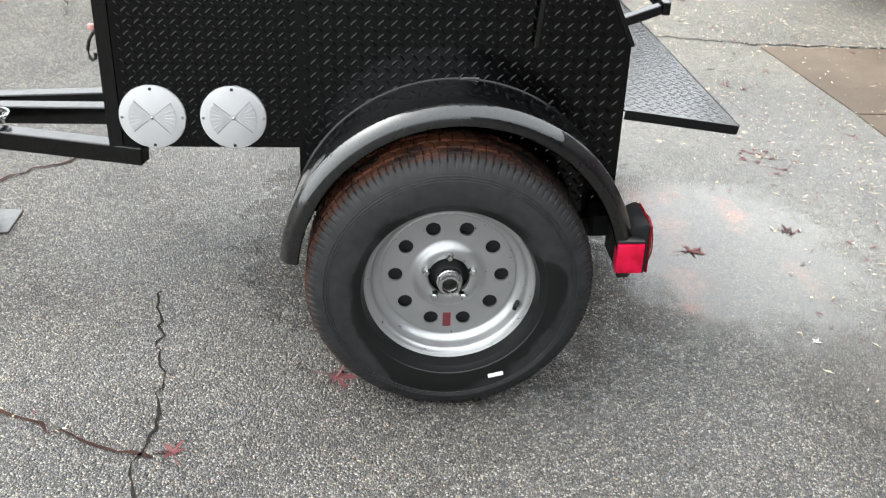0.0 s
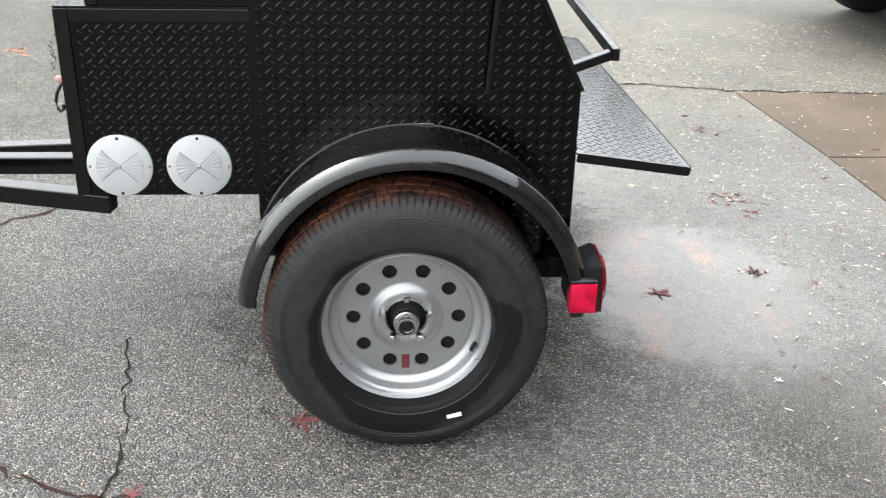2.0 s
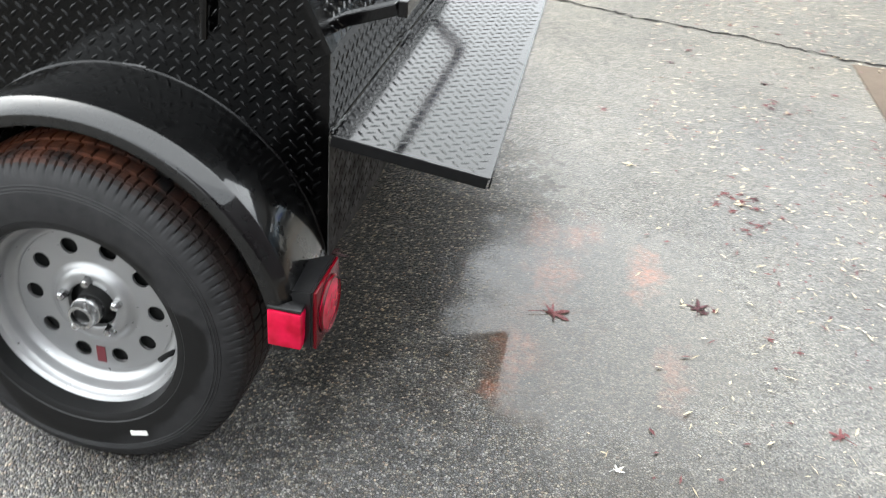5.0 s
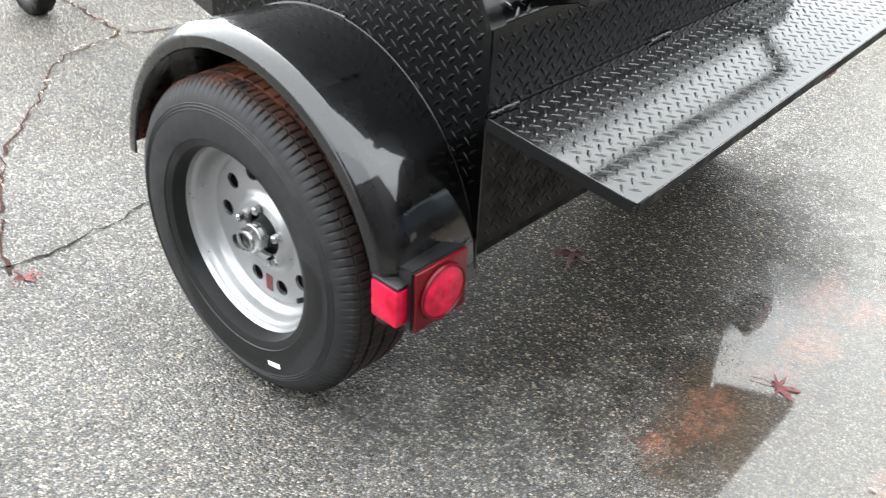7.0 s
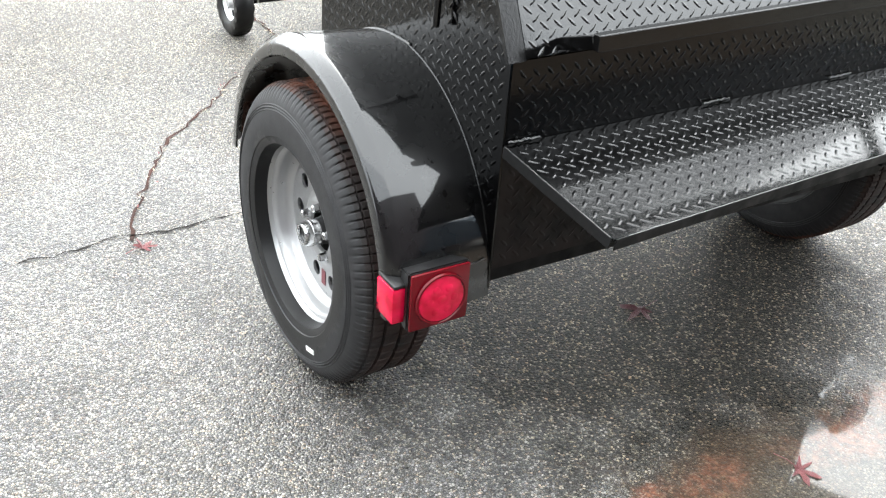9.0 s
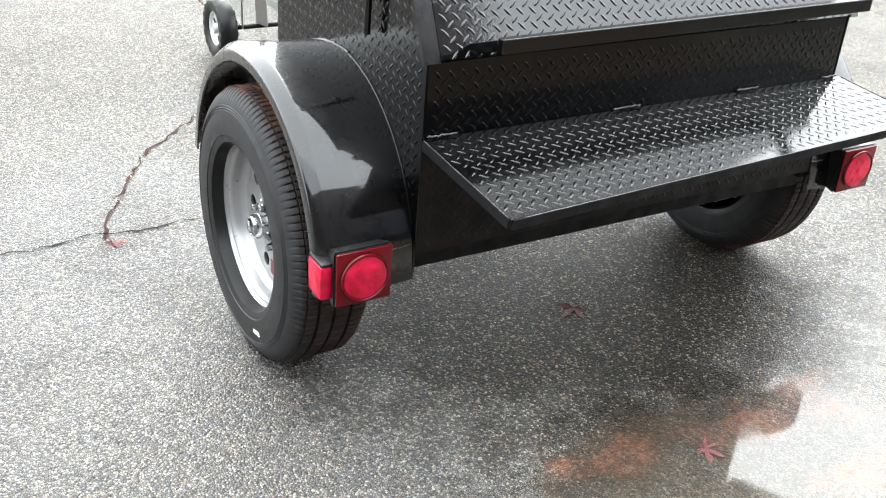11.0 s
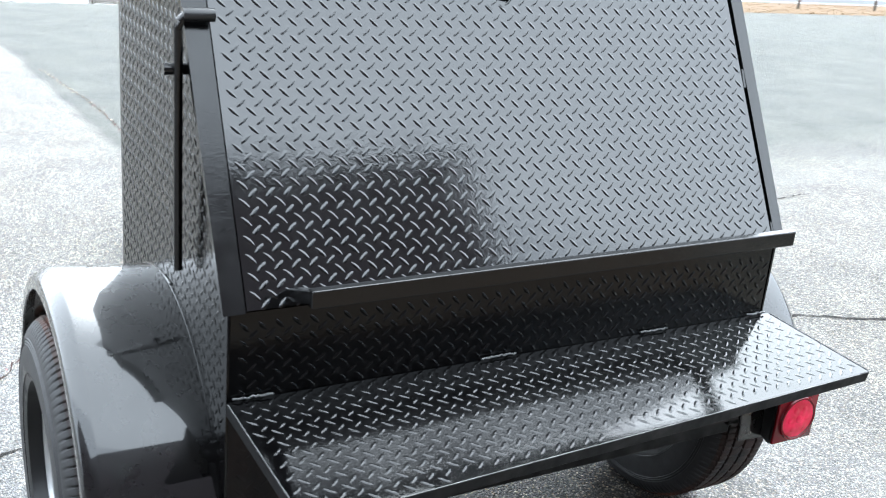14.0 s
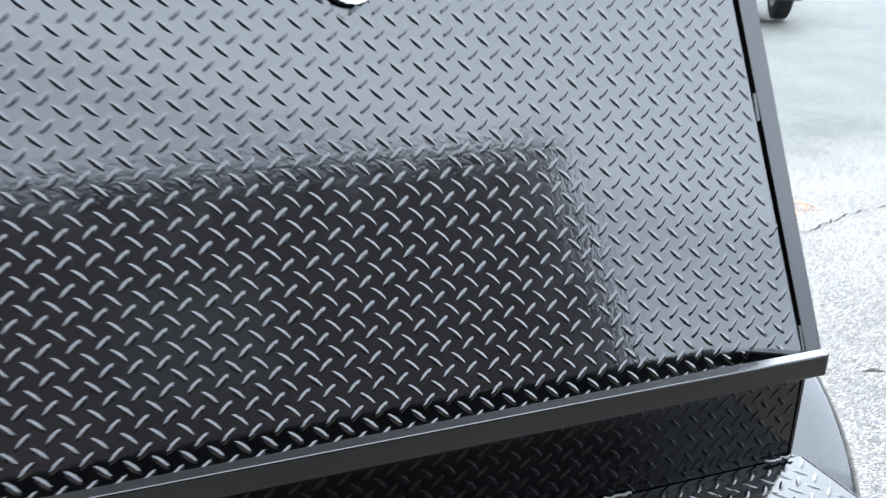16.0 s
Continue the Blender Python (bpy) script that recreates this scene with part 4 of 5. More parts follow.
# ---- tail lights ----
def tail_light(y0, y1, outer, wire_y):
    """A square red lamp, facing back, with a red side lens on the outer side; y0 < y1."""
    X0, X1, z0, z1 = 0.375, 0.455, 0.352, 0.476
    bm = bmesh.new()
    big = [(X1 - 0.018, y0, z0), (X1 - 0.018, y1, z0), (X1 - 0.018, y1, z1), (X1 - 0.018, y0, z1)]
    ym, d = (y0 + y1) / 2, 0.012
    small = [(X0, y0 + d, z0 + 0.012), (X0, y1 - d, z0 + 0.012), (X0, y1 - d, z1 - 0.022), (X0, y0 + d, z1 - 0.022)]
    a = [bm.verts.new(p) for p in big]
    b = [bm.verts.new(p) for p in small]
    c = [bm.verts.new((X1 - 0.010, p[1], p[2])) for p in big]
    bm.faces.new(b)
    bm.faces.new(c[::-1])
    for i in range(4):
        j = (i + 1) % 4
        bm.faces.new((a[i], a[j], b[j], b[i]))
        bm.faces.new((a[i], c[i], c[j], a[j]))
    bmesh.ops.bevel(bm, geom=list(bm.edges), offset=0.003, segments=2, affect='EDGES')
    lamp = part("tail_light", bm, BLACK_PLASTIC, trailer, "square red tail lamp in a black housing", True)
    part("lens_plate", box((X1 - 0.0095, y0 + 0.002, z0 + 0.002), (X1 - 0.002, y1 - 0.002, z1 - 0.002), 0.003), RED_EDGE, lamp, "dark red lens rim", True)
    b = lathe([(0.0, -0.008), (0.030, -0.0075), (0.047, -0.005), (0.050, 0.0)], 40)
    bmesh.ops.transform(b, matrix=Matrix.Translation((X1 - 0.0018, ym, (z0 + z1) / 2)) @ pose(0, 0, 0, 0, 0, 90), verts=b.verts)
    part("lens", b, RED, lamp, "bright red round lens", True)
    ring = lathe([(0.0485, -0.004), (0.0500, -0.0062), (0.0530, -0.0058), (0.0545, -0.002)], 48)
    bmesh.ops.transform(ring, matrix=Matrix.Translation((X1 - 0.0005, ym, (z0 + z1) / 2)) @ pose(0, 0, 0, 0, 0, 90), verts=ring.verts)
    part("lens_ring", ring, RED_EDGE, lamp, "raised ring round the lens", True)
    for k in range(7):
        u, w2 = (0.0, 0.0) if k == 6 else (0.025 * math.cos(k * math.pi / 3), 0.025 * math.sin(k * math.pi / 3))
        dot = lathe([(0.0, -0.0020), (0.005, -0.0018), (0.009, -0.0008), (0.0110, 0.0006)], 16)
        bmesh.ops.transform(dot, matrix=Matrix.Translation((X1 + 0.0060 - 2.2 * (u * u + w2 * w2), ym + u, (z0 + z1) / 2 + w2)) @ pose(0, 0, 0, 0, 0, 90), verts=dot.verts)
        part("lens_dot", dot, RED, lamp, "", True)
    yo = y0 if outer < 0 else y1
    lo, hi = sorted((yo + outer * 0.024, yo - outer * 0.010))
    part("side_lens", box((X0 - 0.004, lo, z0 + 0.014), (X1 - 0.022, hi, z0 + 0.088), 0.004), RED, lamp, "red side marker lens", True)
    lo, hi = sorted((yo + outer * 0.022, yo - outer * 0.010))
    part("side_hood", box((X0 - 0.004, lo, z0 + 0.0885), (X1 - 0.022, hi, z0 + 0.096), 0.003), BLACK_PLASTIC, lamp, "", True)
    yi = y1 if outer < 0 else y0
    part("bracket", box((0.345, min(yi, yi - outer * 0.075), z0 + 0.030), (0.385, max(yi, yi - outer * 0.075), z0 + 0.085), 0.003), UNDER, lamp)
    s = -outer
    part("wire", rod(bmesh.new(), [(0.40, yi, 0.436), (0.403, yi + s * 0.02, 0.433), (0.404, yi + s * 0.045, 0.434), (0.402, yi + s * 0.065, 0.437)], 0.0013, 6), WORN, lamp, "thin pale wire", True)


tail_light(0.018, 0.146, -1, 0)
tail_light(TRACK - 0.146, TRACK - 0.018, 1, 0)


# ---- hand dolly in front of the trailer ----
dolly = thing("hand_dolly", "two-wheeled hand dolly with a T-handle on a grey flat shaft", "dolly", at=(-2.12, 0.68, 0))


def knobs(i, j, r, y):
    if 2 <= j <= 6 and (i + (2 if j in (3, 5) else 0)) % 4 < 2:
        r += 0.007
    return r, y


PALE_RIM = silver("pale_grey_rim_paint", 0.55, 0.4, 0.4, 0.1)


def dolly_wheel(y, side):
    w = part("wheel", lathe([(0.0, -0.030), (0.016, -0.030), (0.022, -0.020), (0.022, 0.020), (0.016, 0.030), (0.0, 0.030)], 20), GALV, dolly, "small wheel with a knobbly black tyre", True)
    part("tyre", lathe([(0.072, -0.028), (0.090, -0.038), (0.112, -0.038), (0.124, -0.026), (0.128, 0.0), (0.124, 0.026), (0.112, 0.038), (0.090, 0.038), (0.072, 0.028)], 64, True, knobs), RUBBER, w, "", True)
    part("rim", lathe([(0.074, -0.026), (0.066, -0.024), (0.060, -0.014), (0.022, -0.010), (0.022, 0.010), (0.060, 0.014), (0.066, 0.024), (0.074, 0.026)], 40, True), PALE_RIM, w, "", True)
    for k in range(5):
        a = 2 * math.pi * k / 5
        for s in (-1, 1):
            b = box((0.030, -0.0015, -0.007), (0.054, 0.0015, 0.007), 0.001, Matrix.Translation((0, s * 0.0135, 0)) @ pose(0, 0, 0, 0, math.degrees(a)))
            part("slot", b, DARK, w)
    w.location = (0, y, 0.129)
    return w


dolly_wheel(0.0, -1)
dolly_wheel(0.62, 1)
part("axle", rod(bmesh.new(), [(0, 0.0, 0.125), (0, 0.62, 0.125)], 0.010, 10), UNDER, dolly, "", True)
part("brace", beam((0, 0.10, 0.125), (0.10, 0.06, 0.31), 0.008, 0.03, 0.001), GALV, dolly)
part("brace", beam((0, 0.40, 0.125), (0.10, 0.09, 0.31), 0.008, 0.03, 0.001), GALV, dolly)
part("shaft", beam((0.0, 0.19, 0.125), (0.67, -0.125, 1.20), 0.050, 0.012, 0.002), PALE_RIM, dolly, "flat grey steel shaft")
part("handle", rod(bmesh.new(), [(0.67, -0.235, 1.213), (0.67, -0.015, 1.213)], 0.013, 12), BLACK_PLASTIC, dolly, "black T-shaped grip", True)
part("clip", box((0.36, 0.00, 0.64), (0.39, 0.04, 0.70), 0.004), UNDER, dolly)


# ---- cracks, leaves, slab ----
CRUMBS = []
def ribbon(name, pts, width, label, material=None, jitter=0.008, seed=1, kind="stuff"):
    """A crack in the asphalt as a thin uneven strip of dirt lying on it."""
    rng = random.Random(seed)
    line = []
    for (x0, y0), (x1, y1) in zip(pts, pts[1:]):
        n = max(2, int(math.hypot(x1 - x0, y1 - y0) / 0.03))
        for i in range(n):
            t = i / n
            line.append((x0 + (x1 - x0) * t + rng.gauss(0, jitter), y0 + (y1 - y0) * t + rng.gauss(0, jitter)))
    bm = bmesh.new()
    prev = None
    for i, (x, y) in enumerate(line):
        x1, y1 = line[min(i + 1, len(line) - 1)]
        x0, y0 = line[max(i - 1, 0)]
        d = Vector((x1 - x0, y1 - y0)).normalized()
        w = width * rng.uniform(0.25, 1.3) / 2
        now = [bm.verts.new((x - d.y * w, y + d.x * w, ground_z(x, y) + 0.0035)), bm.verts.new((x + d.y * w, y - d.x * w, ground_z(x, y) + 0.0035))]
        if prev:
            bm.faces.new((prev[0], now[0], now[1], prev[1]))
        prev = now
        if material is None:
            CRUMBS.append((x, y))
    return tagged(part(name, bm, material or CRACK), label, "crack", kind=kind)


ribbon("pavement_crack", [(-0.68, -0.18), (-0.78, -0.14), (-0.91, -0.07), (-1.01, -0.03), (-1.22, 0.10), (-1.36, 0.24), (-1.47, 0.35), (-1.62, 0.45), (-1.70, 0.58), (-1.75, 0.79), (-2.3, 0.83), (-3.3, 0.89), (-3.8, 1.02), (-5.0, 1.07), (-7.0, 1.0)], 0.010, "dirt-filled crack across the asphalt", seed=2)
ribbon("pavement_crack", [(-0.67, -0.485), (-0.69, -0.20), (-0.67, -0.013), (-0.72, 0.263), (-0.76, 0.42), (-0.79, 0.587)], 0.008, "thin crack in the asphalt beside the wheel", CRACK_DARK, seed=3)
ribbon("pavement_crack", [(-1.745, 0.80), (-1.638, 0.995), (-1.50, 1.25), (-1.15, 1.55)], 0.018, "dark crack forking under the tongue", CRACK, seed=8)
ribbon("pavement_crack", [(0.3, 3.3), (0.89, 3.15), (1.33, 3.09), (1.78, 2.99), (2.8, 2.92), (4.2, 2.90)], 0.016, "dirt-filled joint in the pavement", CRACK_DARK, seed=5)
ribbon("pavement_crack", [(-0.72, 2.80), (-0.65, 2.98), (-0.48, 3.42), (-0.35, 4.2), (-0.4, 6.5)], 0.016, "dark crack across the lot", CRACK_DARK, seed=6)

ribbon("pavement_crack", [(-1.75, 3.30), (-1.81, 3.52), (-1.92, 3.83), (-2.0, 4.4)], 0.010, "thin crack branching over the lot", CRACK_DARK, seed=12)

slab = thing("concrete_slab", "brown-stained concrete slabs set in the lot", "slab", kind="structure")
for poly in ([(1.875, 2.00), (5.0, 1.97), (5.0, 2.87), (1.775, 2.94)], [(1.935, 0.98), (2.3, -0.9), (5.0, -0.9), (5.0, 1.955), (1.872, 1.983)]):
    part("slab", prism(poly, (-0.05, 0.005), 'z'), CONCRETE, slab)


def leaf_mesh(seed, size):
    """A limp, lobed dead leaf, its tips curled up or over, with a thin stem."""
    rng = random.Random(seed)
    bm = bmesh.new()
    c = bm.verts.new((0, 0, 0.003))
    inner, ring = [], []
    lobes = [(0.0, 1.0), (0.95, 0.85), (-0.9, 0.9), (1.9, 0.55), (-1.85, 0.6)]
    n = 40
    for k in range(n):
        t = 2 * math.pi * k / n - math.pi
        r = 0.22
        for a, l in lobes:
            d = abs((t - a + math.pi) % (2 * math.pi) - math.pi)
            r = max(r, l * max(0.0, 1 - d / 0.42) ** 0.7)
        r *= size * rng.uniform(0.78, 1.08)
        fold = size * (0.10 * math.sin(2 * t + seed) + 0.12 * math.sin(3 * t + 2 * seed))
        squeeze = 0.62 + 0.38 * math.cos(t + seed) ** 2
        p = Vector((r * math.cos(t) * squeeze, r * math.sin(t), 0))
        inner.append(bm.verts.new((p.x * 0.5, p.y * 0.5, 0.003 + max(0, fold) * 0.4)))
        ring.append(bm.verts.new((p.x, p.y, 0.002 + max(0.0, fold * 1.2 + rng.gauss(0, 0.03) * size))))
    for k in range(n):
        q = (k + 1) % n
        bm.faces.new((c, inner[k], inner[q]))
        bm.faces.new((inner[k], ring[k], ring[q], inner[q]))
    rod(bm, [(0, 0, 0.004), (-size * 0.45, size * 0.15, 0.012), (-size * 0.9, size * 0.22, 0.010)], size * 0.012 + 0.0006, 5)
    return bm


LEAVES = [(-0.267, 0.114, 0.068, LEAF), (1.175, 0.915, 0.05, LEAF_DARK), (1.30, 1.55, 0.035, LEAF), (0.20, 0.865, 0.072, LEAF_DARK), (0.815, 0.775, 0.066, LEAF), (-0.62, -0.168, 0.06, LEAF),
          (1.35, 1.415, 0.03, LEAF), (1.31, 1.785, 0.028, LEAF_TAN), (1.66, 0.78, 0.035, LEAF), (1.49, 0.51, 0.04, LEAF), (1.317, 2.301, 0.025, LEAF_TAN), (0.82, 2.087, 0.03, LEAF),
          (1.04, 2.65, 0.03, LEAF_DARK), (1.41, 2.57, 0.03, LEAF_DARK), (1.48, 2.31, 0.035, LEAF), (1.61, 3.83, 0.045, LEAF), (1.48, 4.05, 0.04, LEAF), (2.12, 2.08, 0.035, LEAF), (1.31, 0.24, 0.03, LEAF_PALE), (1.02, 0.26, 0.022, LEAF_PALE)]
rng = random.Random(21)
for _ in range(26):
    LEAVES.append((rng.uniform(0.9, 2.6), rng.uniform(1.4, 4.4), rng.uniform(0.018, 0.034), LEAF if rng.random() < 0.7 else LEAF_TAN))
for cx, cy, n in ((1.30, 1.57, 7), (1.36, 1.43, 6), (1.20, 0.90, 2), (1.35, 0.78, 3), (1.46, 2.36, 4), (2.12, 2.07, 3)):      # torn scraps lying in clumps
    for _ in range(n):
        LEAVES.append((cx + rng.gauss(0, 0.045), cy + rng.gauss(0, 0.035), rng.uniform(0.014, 0.030), LEAF if rng.random() < 0.75 else LEAF_DARK))
for _ in range(7):
    LEAVES.append((-2.04 + rng.gauss(0, 0.07), 3.71 + rng.gauss(0, 0.06), rng.uniform(0.035, 0.06), LEAF_RUST))
for i, (x, y, s, m) in enumerate(LEAVES):
    lf = part("dead_leaf", leaf_mesh(i, s), m)
    lf.location = (x, y, 0.006 if x > 1.76 and y < 2.95 else 0.001)
    lf.rotation_euler = (0, 0, i * 1.7)
    lf.scale = (1, 1, 0.5)
    tagged(lf, "curled wet dead leaf on the asphalt" if m in (LEAF, LEAF_DARK, LEAF_RUST) else "pale dry leaf on the asphalt", "leaf", "fallen leaves")


def litter(n, seed):
    """Slivers of pale leaf and pine needle strewn over the back of the lot."""
    rng = random.Random(seed)
    verts, faces, mats = [], [], []
    for _ in range(n):
        x, y = rng.uniform(0.95, 3.6), rng.uniform(-1.0, 4.6)
        if rng.random() > (x - 0.8) / 0.7 and y < 1.8:
            continue
        if x > 1.80 and y < 2.92 and rng.random() < 0.8:
            continue
        if y < 0.9 and rng.random() < 0.55:
            continue
        if rng.random() > 0.25 + 0.75 * (0.5 + 0.5 * math.sin(3.1 * x + 1.3 * y) * math.sin(2.3 * y - x)):
            continue
        l, w, a = rng.choice((0.004, 0.006, 0.009, 0.014)) * rng.uniform(0.8, 1.3), rng.uniform(0.001, 0.0045), rng.uniform(0, 6.28)
        c, s = math.cos(a), math.sin(a)
        k = len(verts)
        z = 0.0065 if x > 1.7 else 0.002
        for u, v, h in ((-l, 0, 0.001), (-0.2 * l, -w, 0.002), (l, 0.3 * w, 0.003), (0.1 * l, w, 0.004)):
            verts.append((x + u * c - v * s, y + u * s + v * c, z + h))
        faces.append((k, k + 1, k + 2, k + 3))
        mats.append(0 if rng.random() < 0.72 else 1)
    for x, y in CRUMBS:
        for _ in range(3 if -2.1 < x < -1.6 else 1):
            if rng.random() < 0.4:
                continue
            px, py, l, w, a = x + rng.gauss(0, 0.014), y + rng.gauss(0, 0.014), rng.uniform(0.004, 0.014), rng.uniform(0.0015, 0.004), rng.uniform(0, 6.28)
            c, s = math.cos(a), math.sin(a)
            k = len(verts)
            for u, v, h in ((-l, 0, 0.001), (-0.2 * l, -w, 0.002), (l, 0.3 * w, 0.003), (0.1 * l, w, 0.004)):
                verts.append((px + u * c - v * s, py + u * s + v * c, ground_z(px, py) + 0.003 + h))
            faces.append((k, k + 1, k + 2, k + 3))
            mats.append(0 if rng.random() < 0.6 else 1)
    me = bpy.data.meshes.new("leaf_litter")
    me.from_pydata(verts, [], faces)
    me.materials.append(LEAF_TAN)
    me.materials.append(LEAF)
    me.polygons.foreach_set("material_index", mats)
    return tagged(new("leaf_litter", me), "pale slivers of leaf and needles strewn on the asphalt", "litter", kind="stuff")


litter(15000, 11)


# ---- the blue pickup ----
def pickup(center, forward):
    rv = thing("pickup_truck", "steel-blue pickup truck with a slatted chrome grille", "truck", at=(center[0], center[1], 0))
    f = Vector((forward[0], forward[1], 0)).normalized()
    m = plane((0, 0, 0), Vector((0, 0, 1)).cross(f), (0, 0, 1))   # x across, y back from the nose
    def p(name, bm, material, parent=rv, label="", smooth=False):
        bmesh.ops.transform(bm, matrix=m, verts=bm.verts)
        return part(name, bm, material, parent, label, smooth)
    # x across, y back from the nose, z up
    prof = [(0.10, 0.48), (0.10, 0.98), (0.16, 1.03), (1.25, 1.12), (1.75, 1.62), (1.9, 1.66), (3.0, 1.66), (3.2, 1.60), (3.3, 1.10), (5.2, 1.10), (5.25, 0.50)]
    bm = prism([(y, z) for y, z in prof], (-0.97, 0.97), 'x')
    bmesh.ops.bevel(bm, geom=list(bm.edges), offset=0.035, segments=3, affect='EDGES')
    p("body", bm, BLUE_PAINT, rv, "", True)
    p("bumper", box((-0.95, -0.08, 0.40), (0.95, 0.42, 0.66), 0.11), BLUE_PAINT, rv, "wrap-round blue bumper", True)
    p("bumper_trim", box((-0.88, -0.086, 0.535), (0.88, 0.0, 0.552), 0.004), GALV, rv)
    gr = p("grille", box((-0.42, 0.085, 0.66), (0.42, 0.12, 0.92), 0.02), DARK, rv, "slatted silver grille")
    for k in range(7):
        z = 0.685 + 0.034 * k
        p("slat", box((-0.40, 0.070, z), (0.40, 0.095, z + 0.014), 0.003), CHROME, gr)
    for s in (-1, 1):
        for dx in (0.52, 0.72):
            x0, x1 = sorted((s * dx, s * (dx + 0.19)))
            hl = p("headlight", box((x0, 0.075, 0.70), (x1, 0.13, 0.85), 0.012), CHROME, rv, "square clear headlamp in a chrome bezel", True)
            p("lens", box((x0 + 0.014, 0.064, 0.714), (x1 - 0.014, 0.090, 0.836), 0.010), LAMP_GLASS, hl, "", True)
        x0, x1 = sorted((s * 0.62, s * 0.92))
        p("parking_lamp", box((x0, -0.088, 0.525), (x1, -0.06, 0.575), 0.01), LAMP_GLASS, rv, "", True)
        x0, x1 = sorted((s * 0.24, s * 0.36))
        p("tow_hook", box((x0 + 0.02, -0.092, 0.47), (x1 - 0.02, -0.02, 0.53), 0.02), TRIM_GREY, rv, "", True)
        w = p("wheel", lathe([(0.0, 0.02), (0.18, 0.02), (0.20, 0.0), (0.20, 0.2), (0.0, 0.2)], 32), DARK, rv, "black tyre", True)
        t = p("tyre", lathe([(0.20, 0.0), (0.30, -0.01), (0.36, 0.01), (0.385, 0.04), (0.39, 0.1), (0.385, 0.18), (0.36, 0.22), (0.2, 0.22)], 48), RUBBER, w, "", True)
        for o in (w, t):
            o.data.transform(m @ Matrix.Translation((s * 0.87, 0.82, 0.39)) @ pose(0, 0, 0, 0, 0, 90 * s) @ m.inverted())
    fp = p("front_plate", box((-0.10, -0.096, 0.47), (0.10, -0.088, 0.58), 0.006), BLUE_SIGN, rv, "blue plate with a round white emblem")
    emblem = lathe([(0.028, -0.002), (0.040, -0.003), (0.040, 0.0), (0.028, 0.0)], 32, True)
    bmesh.ops.transform(emblem, matrix=Matrix.Translation((0, -0.098, 0.525)), verts=emblem.verts)
    p("emblem", emblem, WHITE_PAINT, fp)
    ws = prism([(1.28, 1.165), (1.72, 1.60), (1.70, 1.615), (1.26, 1.18)], (-0.82, 0.82), 'x')
    p("windscreen", ws, GLASS_DARK, rv)
    return rv


pickup((2.71, 3.99), (-0.97, -0.23))


# ---- the white van ----
def white_van(at, turn):
    v = thing("van", "old white full-size van with a black grille", "van", at=at)
    v.rotation_euler = (0, 0, radians(turn))
    # nose towards +x, its length back along -x
    def p(name, bm, material, parent=v, label="", smooth=True):
        return part(name, bm, material, parent, label, smooth)
    prof = [(0.0, 0.42), (0.02, 0.90), (-0.05, 0.96), (-0.70, 1.08), (-1.40, 1.86), (-1.65, 1.94), (-5.0, 1.94), (-5.1, 0.30)]
    bm = prism(prof, (-0.98, 0.98))
    bmesh.ops.bevel(bm, geom=list(bm.edges), offset=0.04, segments=3, affect='EDGES')
    p("body", bm, WHITE_PAINT)
    bm = prism([(-0.76, 1.135), (-1.36, 1.805), (-1.345, 1.825), (-0.74, 1.15)], (-0.82, 0.82))
    p("windscreen", bm, GLASS_DARK, v, "", False)
    gr = p("grille", box((0.02, -0.93, 0.56), (0.048, 0.93, 0.87), 0.01), DARK, v, "black bar grille")
    for k in range(4):
        p("slat", box((0.046, -0.70, 0.61 + 0.066 * k), (0.055, 0.70, 0.614 + 0.066 * k)), GALV, gr, "", False)
    p("badge", box((0.05, -0.08, 0.70), (0.06, 0.08, 0.73), 0.006), CHROME, gr)
    p("bumper", box((0.0, -0.99, 0.39), (0.12, 0.99, 0.53), 0.03), GALV, v, "painted steel bumper")
    p("valance", box((-0.3, -0.95, 0.31), (0.03, 0.95, 0.40), 0.03), TRIM_GREY, v)
    for s in (-1, 1):
        lo, hi = sorted((s * 0.74, s * 0.95))
        hl = p("headlight", box((0.049, lo + 0.03, 0.60), (0.058, hi - 0.03, 0.85), 0.003), GALV, v, "square headlamps in a chrome bezel")
        p("lens", box((0.052, lo + 0.045, 0.735), (0.066, hi - 0.045, 0.835), 0.004), LAMP_GLASS, hl)
        p("lens", box((0.052, lo + 0.045, 0.615), (0.066, hi - 0.045, 0.715), 0.004), LAMP_GLASS, hl)
        for x in (-0.60, -3.9):
            w = p("wheel", lathe([(0.0, 0.0), (0.17, 0.0), (0.2, 0.02), (0.2, 0.2), (0.0, 0.2)], 32), RIM, v, "black tyre on a steel wheel")
            t = p("tyre", lathe([(0.20, 0.01), (0.30, 0.0), (0.35, 0.03), (0.36, 0.1), (0.35, 0.18), (0.3, 0.2), (0.2, 0.2)], 40), RUBBER, w)
            for o in (w, t):
                o.data.transform(Matrix.Translation((x, s * 0.92, 0.36)) @ pose(0, 0, 0, 0, 0, 0 if s < 0 else 180))
        lo, hi = sorted((s * 0.98, s * 1.14))
        p("mirror", box((-0.95, lo, 1.05), (-0.87, hi, 1.30), 0.03), WHITE_PAINT, v)
    return v


white_van((-8.74, 8.25, ground_z(-8.74, 0)), -28)

